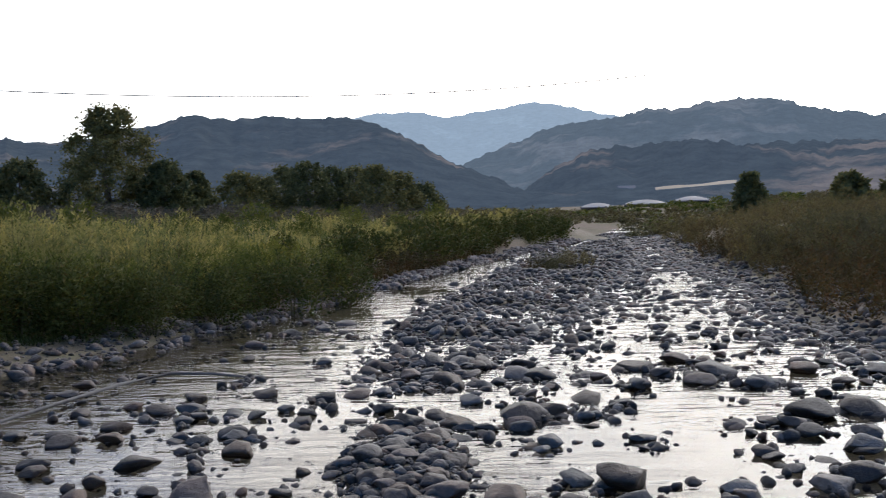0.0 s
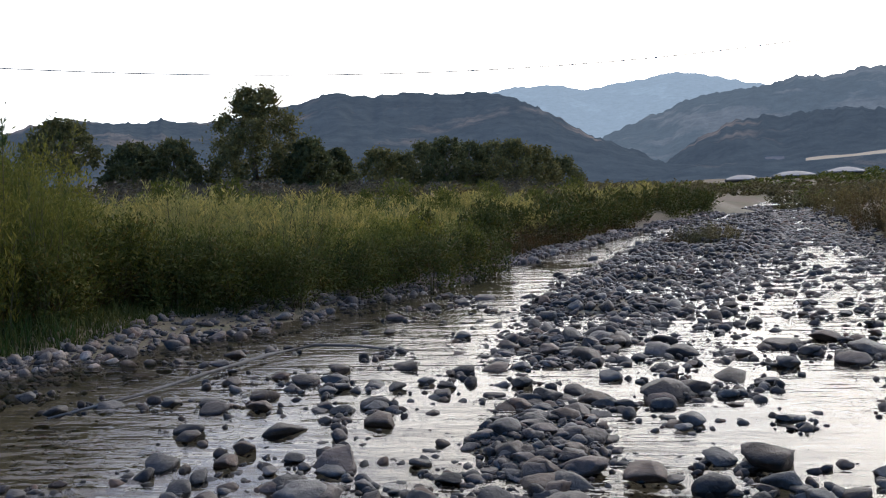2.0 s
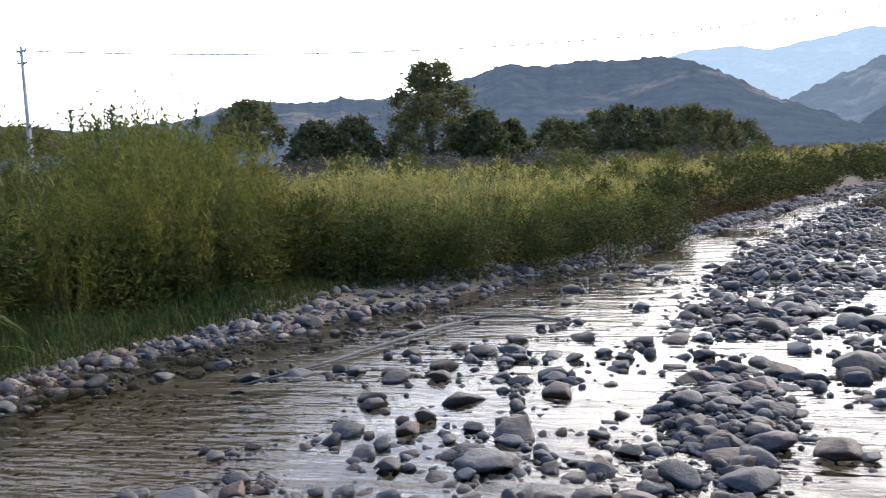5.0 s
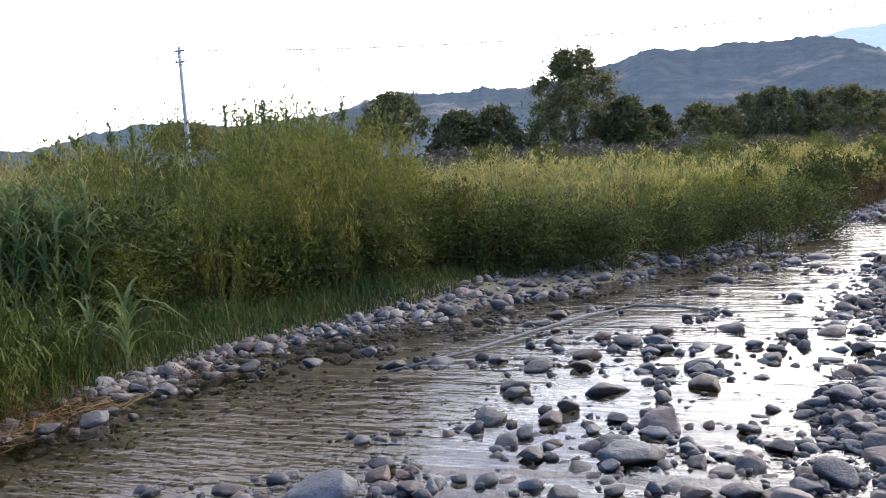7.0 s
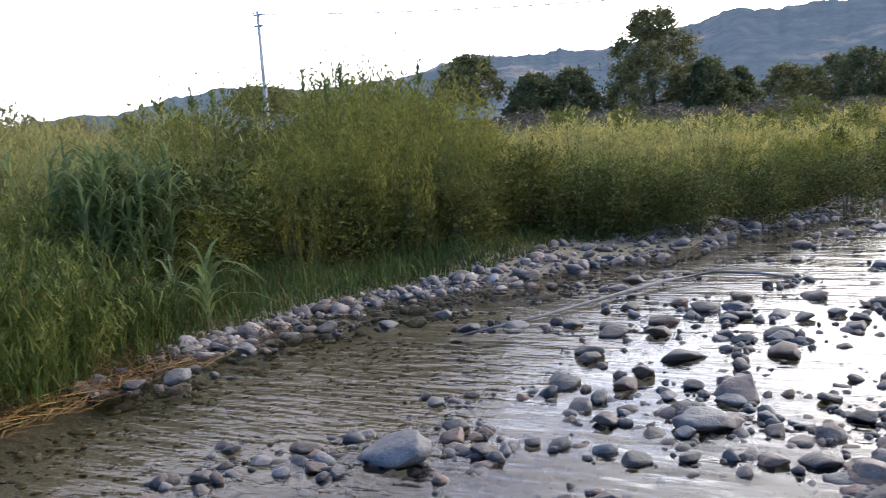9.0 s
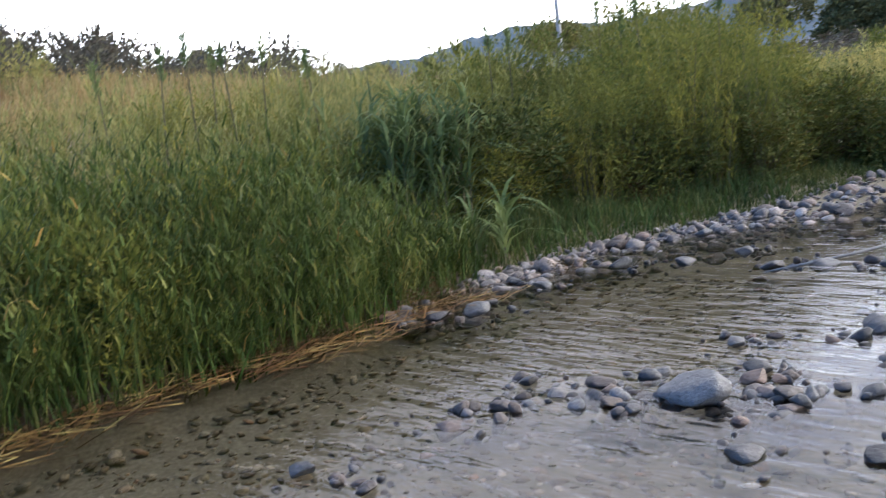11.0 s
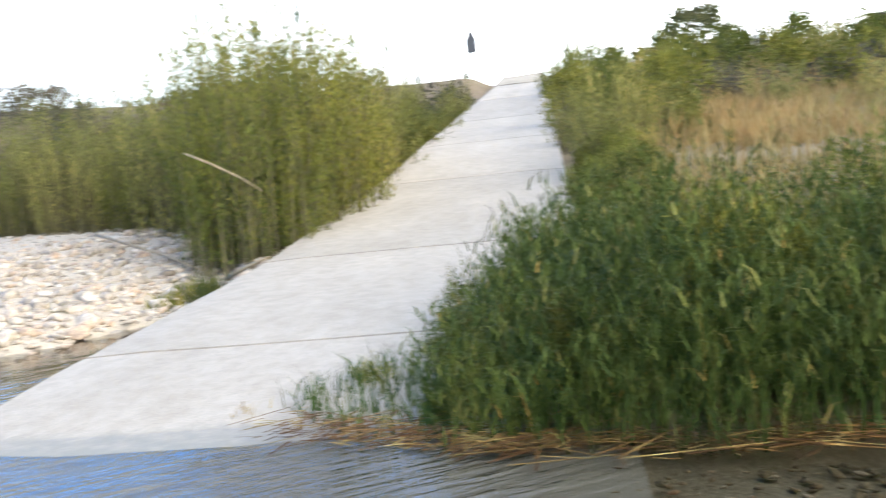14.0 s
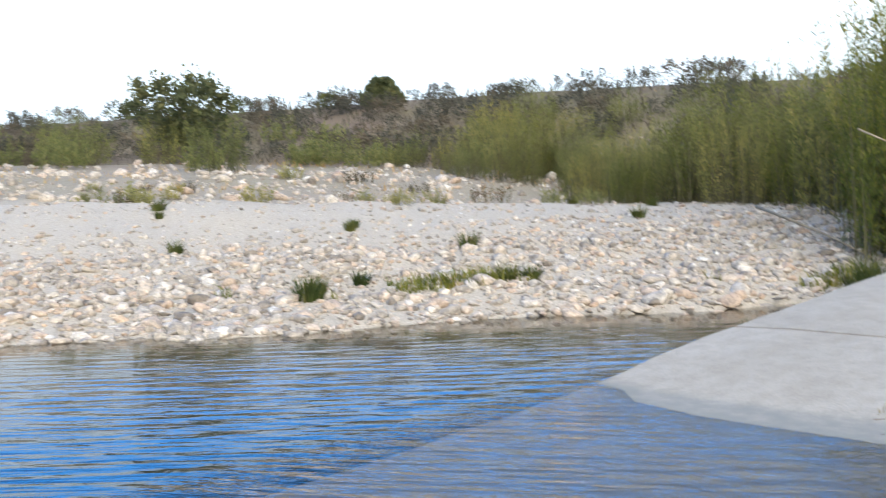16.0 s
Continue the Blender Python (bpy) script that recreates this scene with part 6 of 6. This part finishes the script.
for az, d, el in [(-61.5, 10.5, 4.9), (-60.6, 10.8, 4.3), (-59.2, 11, 4.6), (-57.8, 10.6, 4.4), (-63.5, 10.2, 4.2), (-43.5, 12.5, 3.3), (-44.6, 12, 3.6), (-38.2, 13, 4.1), (-37.4, 13, 3.5), (-35.9, 12.6, 4.4), (-32.0, 13, 4.2), (-66, 10, 3.8), (-54.5, 11, 3.5), (-106.5, 17, 10.6), (-108.8, 18, 9.8), (-103.6, 20, 8.8), (-101.8, 22, 8.2)]:
    x, y = d * math.sin(radians(az)), d * math.cos(radians(az))
    reed_plume(x, y, EYE + d * math.tan(radians(el)))


def stick(name, p0, p1, r0, label, group):
    bm = bmesh.new()
    p0, p1 = Vector(p0), Vector(p1)
    tube(bm, [p0, p0.lerp(p1, 0.35) + Vector((0.03, 0.02, 0.03)), p0.lerp(p1, 0.7) + Vector((-0.02, 0.03, 0.02)), p1], [r0, r0 * 0.9, r0 * 0.7, r0 * 0.4], 8)
    return tagged(new(name, mesh_bm(name, bm, M_DEADWOOD, True)), label, "driftwood", group)


def spot(az, d, lift):
    x, y = d * math.sin(radians(az)), d * math.cos(radians(az))
    return (x, y, float(ground(x, y)) + lift)


stick("dead_cane", spot(-113.6, 14.5, 2.1), spot(-109.5, 14.2, 1.2), 0.014, "pale dead cane leaning out of the thicket", "dead wood")
stick("dead_cane", spot(-118.8, 19, 0.25), spot(-113.0, 16, 0.08), 0.03, "bleached branch lying at the back of the gravel", "dead wood")
stick("dead_cane", spot(-112.0, 14.6, 0.1), spot(-109.6, 14.0, 0.3), 0.035, "bleached branch lying beside the ramp", "dead wood")


# ---- trees ----
def tree(x, y, height, width, label, group, profile=(0.8, 1.0, 0.88, 0.6, 0.3), seed=0, low=0.12, leaf=0.32, count=8500, name="tree"):
    """Trunk, limbs and a crown of leaf clumps with an uneven outline."""
    r = np.random.default_rng(100 + seed)
    ob = new(name)
    z0 = float(ground(x, y))
    ob.matrix_world = pose(x, y, z0 - 0.1)
    bm = bmesh.new()
    top = height * 0.75
    pts = [(0.12 * height * 0.3 * math.sin(k * 1.3 + seed), 0.1 * height * 0.3 * math.cos(k * 1.7 + seed) - 0.03 * height, top * k / 5) for k in range(6)]
    tube(bm, pts, [0.035 * height * (1 - 0.16 * k) for k in range(6)], 8)
    part("trunk", mesh_bm("trunk", bm, M_BARK, True), ob)
    centres = []
    n = 80
    for k in range(n):
        u = low + (1.0 - low) * (k + r.uniform(0, 1)) / n
        a1 = k * 2.4 + r.uniform(-0.6, 0.6)
        rad = width / 2 * float(np.interp((u - low) / (1 - low), [0, 0.2, 0.5, 0.75, 1.0], profile)) * math.sqrt(r.uniform(0.1, 1.0)) * 0.85
        centres.append((rad * math.cos(a1), rad * math.sin(a1), height * (u * 0.92 + 0.02), r.uniform(0.10, 0.19) * width * (1 - 0.45 * u)))
    r.shuffle(centres)
    for k in range(7):
        c = centres[k]
        bm = bmesh.new()
        j = min(4, max(1, int(c[2] / top * 4)))
        p0 = Vector(pts[j])
        p2 = Vector(c[:3])
        tube(bm, [p0, p0.lerp(p2, 0.5) + Vector((0, 0, -0.03 * height)), p2], [0.014 * height, 0.010 * height, 0.004 * height], 6)
        part("limb", mesh_bm("limb", bm, M_BARK, True), ob)
    c = np.array(centres)
    pick = r.integers(0, n, count)
    d = r.normal(0, 1, (count, 3))
    d /= np.linalg.norm(d, axis=1, keepdims=True)
    rad = c[pick, 3] * np.clip(np.abs(r.normal(0, 0.62, count)), 0, 1.15)
    pos = c[pick, :3] + d * rad[:, None] * np.array([1, 1, 0.8])
    pos[:, 2] = np.maximum(pos[:, 2], 0.1)
    along = r.normal(0, 1, (count, 3))
    along[:, 2] -= 0.2
    along /= np.linalg.norm(along, axis=1, keepdims=True)
    size = leaf * r.uniform(0.6, 1.4, count)
    v, f = kites(pos, along, size, size * 0.55)
    part("crown", mesh_np("crown", v, f, M_TREE), ob)
    return tagged(ob, label, "tree", group)


def polar(az, d):
    return d * math.sin(radians(az)), d * math.cos(radians(az))


tree(*polar(-18.6, 92), 10.3, 12.0, "tall dark tree with an open ragged crown", "field trees", seed=1, count=26000, low=0.04, leaf=0.28)
tree(*polar(-15.6, 90), 5.2, 6.4, "low dark olive tree beside the field", "field trees", seed=2)
tree(*polar(-28.9, 92), 7.4, 8.4, "dark round-topped tree with a bare trunk", "field trees", seed=3, low=0.4)
tree(*polar(-25.2, 90), 5.0, 7.0, "low dark olive tree beside the field", "field trees", seed=4)
tree(*polar(-23.0, 92), 5.4, 7.0, "low dark olive tree beside the field", "field trees", seed=5)
tree(*polar(-14.0, 96), 4.6, 4.2, "low dark olive tree beside the field", "field trees", seed=6)
for k, az in enumerate(np.linspace(-11.6, -1.2, 9)):
    tree(*polar(az, 118 + 5 * (k % 3)), [5.6, 5.2, 6.6, 6.9, 6.4, 6.6, 6.5, 5.6, 4.4][k], 8.5, "dark dense tree in a grove beyond the shrubs", "grove", seed=10 + k, low=0.02, leaf=0.34, count=6500)
tree(*polar(-40.6, 75), 4.6, 8.0, "flat-topped pine behind the willow thicket", "field trees", seed=20, low=0.6, name="pine", leaf=0.22)
for k, (az, d, hh, ww) in enumerate([(-65.8, 40, 1.9, 2.0), (-60.8, 42, 2.0, 2.2), (-58.6, 42, 1.6, 1.8), (-51, 44, 2.0, 2.4), (-48, 46, 2.2, 2.6), (-45, 50, 2.0, 3.0), (-84.2, 46, 2.7, 6.4), (-75, 42, 1.5, 2.4), (-71, 42, 1.4, 2.2)]):
    tree(*polar(az, d), hh, ww, "dark thorny scrub tree on the skyline", "skyline thorn trees", seed=30 + k, leaf=0.13, count=3000 + int(1100 * ww), low=0.02, name="thorn_tree")
tree(*polar(17.3, 70), 3.2, 3.0, "dark rounded tree on the opposite bank", "opposite bank trees", seed=41, low=0.0, leaf=0.3)
tree(*polar(22.4, 60), 2.2, 3.0, "dark low tree on the opposite bank", "opposite bank trees", seed=42, low=0.0, leaf=0.3)
tree(*polar(25.2, 56), 2.6, 3.0, "dark low tree on the opposite bank", "opposite bank trees", seed=43, low=0.0, leaf=0.3)
tree(*polar(-150.9, 50), EYE + 50 * math.tan(radians(7.5)) - float(ground(*polar(-150.9, 50))), 7.0, "dark spreading tree below the levee", "levee trees", (0.35, 0.6, 1.0, 1.0, 0.7), seed=51, low=0.3, leaf=0.22, count=7000)
tree(*polar(-139.7, 60), EYE + 60 * math.tan(radians(7.1)) - float(ground(*polar(-139.7, 60))), 2.8, "small dark tree on the levee", "levee trees", seed=52, low=0.0, leaf=0.3)


# ---- far buildings ----
def greenhouse(x, y, w, length, h, turn):
    """A shallow shell roof with a thick rim, over dark recessed walls."""
    ob = new("greenhouse")
    ob.matrix_world = pose(x, y, float(ground(x, y)), 0, 0, turn)
    bm = bmesh.new()
    rings = []
    for rr in (1.0, 1.0, 0.85, 0.65, 0.4, 0.15):
        first = not rings
        zz = h * 0.42 + h * 0.48 * (1 - rr * rr) - (0.25 if first else 0.0)
        rings.append([bm.verts.new((w / 2 * rr * math.cos(q), length / 2 + length / 2 * rr * math.sin(q), zz)) for q in np.linspace(0, 2 * math.pi, 28, endpoint=False)])
    for r0, r1 in zip(rings, rings[1:]):
        for j in range(28):
            bm.faces.new((r0[j], r0[(j + 1) % 28], r1[(j + 1) % 28], r1[j]))
    bm.faces.new(rings[-1])
    bm.faces.new(rings[0][::-1])
    part("roof", mesh_bm("roof", bm, M_ROOF), ob, "pale shallow shell roof")
    for sx in (-1, 1):
        bm = bmesh.new()
        box(bm, sx * w * 0.46 - 0.1, sx * w * 0.46 + 0.1, length * 0.3, length * 0.7, 0, h * 0.47)
        part("side_wall", mesh_bm("side_wall", bm, M_DARKWALL), ob)
    bm = bmesh.new()
    box(bm, -w * 0.46 + 0.1, w * 0.46 - 0.1, length * 0.3, length * 0.3 + 0.2, 0, h * 0.48)
    part("end_wall", mesh_bm("end_wall", bm, M_DARKWALL), ob)
    return tagged(ob, "low building with a pale shell roof", "greenhouse", "shell-roofed buildings")


for az, w in ((8.9, 9.0), (11.6, 11.5), (14.2, 9.5)):
    greenhouse(*polar(az, 260), w, 14, 2.3, -az)


def farmhouse(x, y):
    ob = new("farmhouse")
    ob.matrix_world = pose(x, y, 9.0, 0, 0, -10)
    bm = bmesh.new()
    box(bm, -5, 5, -3, 3, -8, 4)
    part("wall", mesh_bm("wall", bm, M_PLASTER), ob)
    bm = bmesh.new()
    vs = [bm.verts.new(q) for q in ((-5.4, -3.4, 4), (5.4, -3.4, 4), (5.4, 3.4, 4), (-5.4, 3.4, 4), (-5.4, 0, 6), (5.4, 0, 6))]
    for q in ((0, 1, 5, 4), (2, 3, 4, 5), (1, 2, 5), (3, 0, 4), (3, 2, 1, 0)):
        bm.faces.new([vs[k] for k in q])
    part("roof", mesh_bm("roof", bm, M_ROOF), ob)
    for wx in (-3, 0, 3):
        bm = bmesh.new()
        box(bm, wx - 0.6, wx + 0.6, -3.06, -2.95, 0.8, 2.6)
        part("window", mesh_bm("window", bm, M_DARKWALL), ob)
    return tagged(ob, "small white farmhouse at the foot of the hill", "house")


farmhouse(*polar(10.6, 620))

# tan field on the foothill
bm = bmesh.new()
rows3 = []
for u in np.linspace(0, 1, 14):
    az = 12.2 + 4.4 * u
    lo = [polar(az, 470), polar(az, 500)]
    rows3.append((bm.verts.new((*lo[0], EYE + 470 * math.tan(radians(0.95 + 0.25 * u)))), bm.verts.new((*lo[1], EYE + 500 * math.tan(radians(1.09 + 0.27 * u + 0.03 * math.sin(u * 9)))))))
for r0, r1 in zip(rows3, rows3[1:]):
    bm.faces.new((r0[0], r1[0], r1[1], r0[1]))
tagged(new("field", mesh_bm("field", bm, M_FIELD)), "tan stubble field on the lower hillside", "field", kind="structure")


# ---- pole, wires, sign ----
def utility_pole(x, y, height):
    ob = new("utility_pole")
    z0 = float(ground(x, y))
    ob.matrix_world = pose(x, y, z0)
    bm = bmesh.new()
    tube(bm, [(0, 0, -0.3), (0, 0, height * 0.5), (0, 0, height)], [0.16, 0.13, 0.09], 12)
    part("shaft", mesh_bm("shaft", bm, M_WOODPOLE, True), ob)
    for k, zz in enumerate((0.25, 0.9)):
        bm = bmesh.new()
        box(bm, -0.35, 0.35, -0.05, 0.05, height - zz - 0.05, height - zz + 0.05, 0.01)
        part("crossarm", mesh_bm("crossarm", bm, M_METAL), ob)
        for sx in (-0.3, 0.3):
            bm = bmesh.new()
            tube(bm, [(sx, 0, height - zz + 0.05), (sx, 0, height - zz + 0.12), (sx, 0, height - zz + 0.2)], [0.03, 0.05, 0.025], 8)
            part("insulator", mesh_bm("insulator", bm, M_PLASTER, True), ob)
    return tagged(ob, "slender grey utility pole with short crossarms", "pole")


px, py = polar(-40.5, 60)
utility_pole(px, py, 9.7 - float(ground(px, py)))


def wire(p0, p1, sag, radius=0.02):
    bm = bmesh.new()
    p0, p1 = Vector(p0), Vector(p1)
    pts = []
    for k in range(33):
        u = k / 32
        q = p0.lerp(p1, u)
        q.z -= sag * 4 * u * (1 - u)
        pts.append(q)
    tube(bm, pts, radius, 5)
    return tagged(new("power_line", mesh_bm("power_line", bm, M_WIRE)), "thin dark overhead power line", "wire", "power lines")


wx, wy = polar(12.0, 72)
wire((px + 0.3, py, 9.45), (wx, wy, EYE + 72 * math.tan(radians(7.4))), 1.6, 0.028)
wire((px - 0.3, py, 9.45), (px - 60, py + 12, 6.5), 1.0)


def road_sign(x, y, z):
    """Seen from behind: a pointed plate over a tall one, on a thin post."""
    ob = new("road_sign")
    ob.matrix_world = pose(x, y, z, 0, 0, 90)
    bm = bmesh.new()
    tube(bm, [(0, 0.03, -0.2), (0, 0.03, 1.8), (0, 0.03, 2.6)], 0.022, 8)
    part("post", mesh_bm("post", bm, M_PLASTER, True), ob, "thin pale post")
    bm = bmesh.new()
    outline = [(-0.27, 1.75), (0.27, 1.75), (0.27, 2.45), (0.12, 2.75), (0, 2.95), (-0.12, 2.75), (-0.27, 2.45)]
    f0 = bm.faces.new([bm.verts.new((q[0], 0, q[1])) for q in outline])
    ex = bmesh.ops.extrude_face_region(bm, geom=[f0])
    bmesh.ops.translate(bm, verts=[v for v in ex["geom"] if isinstance(v, bmesh.types.BMVert)], vec=(0, -0.03, 0))
    bmesh.ops.recalc_face_normals(bm, faces=bm.faces)
    part("plate", mesh_bm("plate", bm, M_DARKWALL), ob, "dark back of a pointed plate")
    return tagged(ob, "grey road sign seen from behind on the crest", "sign")


sx, sy = polar(-96.8, 53)
road_sign(sx, sy, EYE + 53 * math.tan(radians(7.3)) - 1.75)
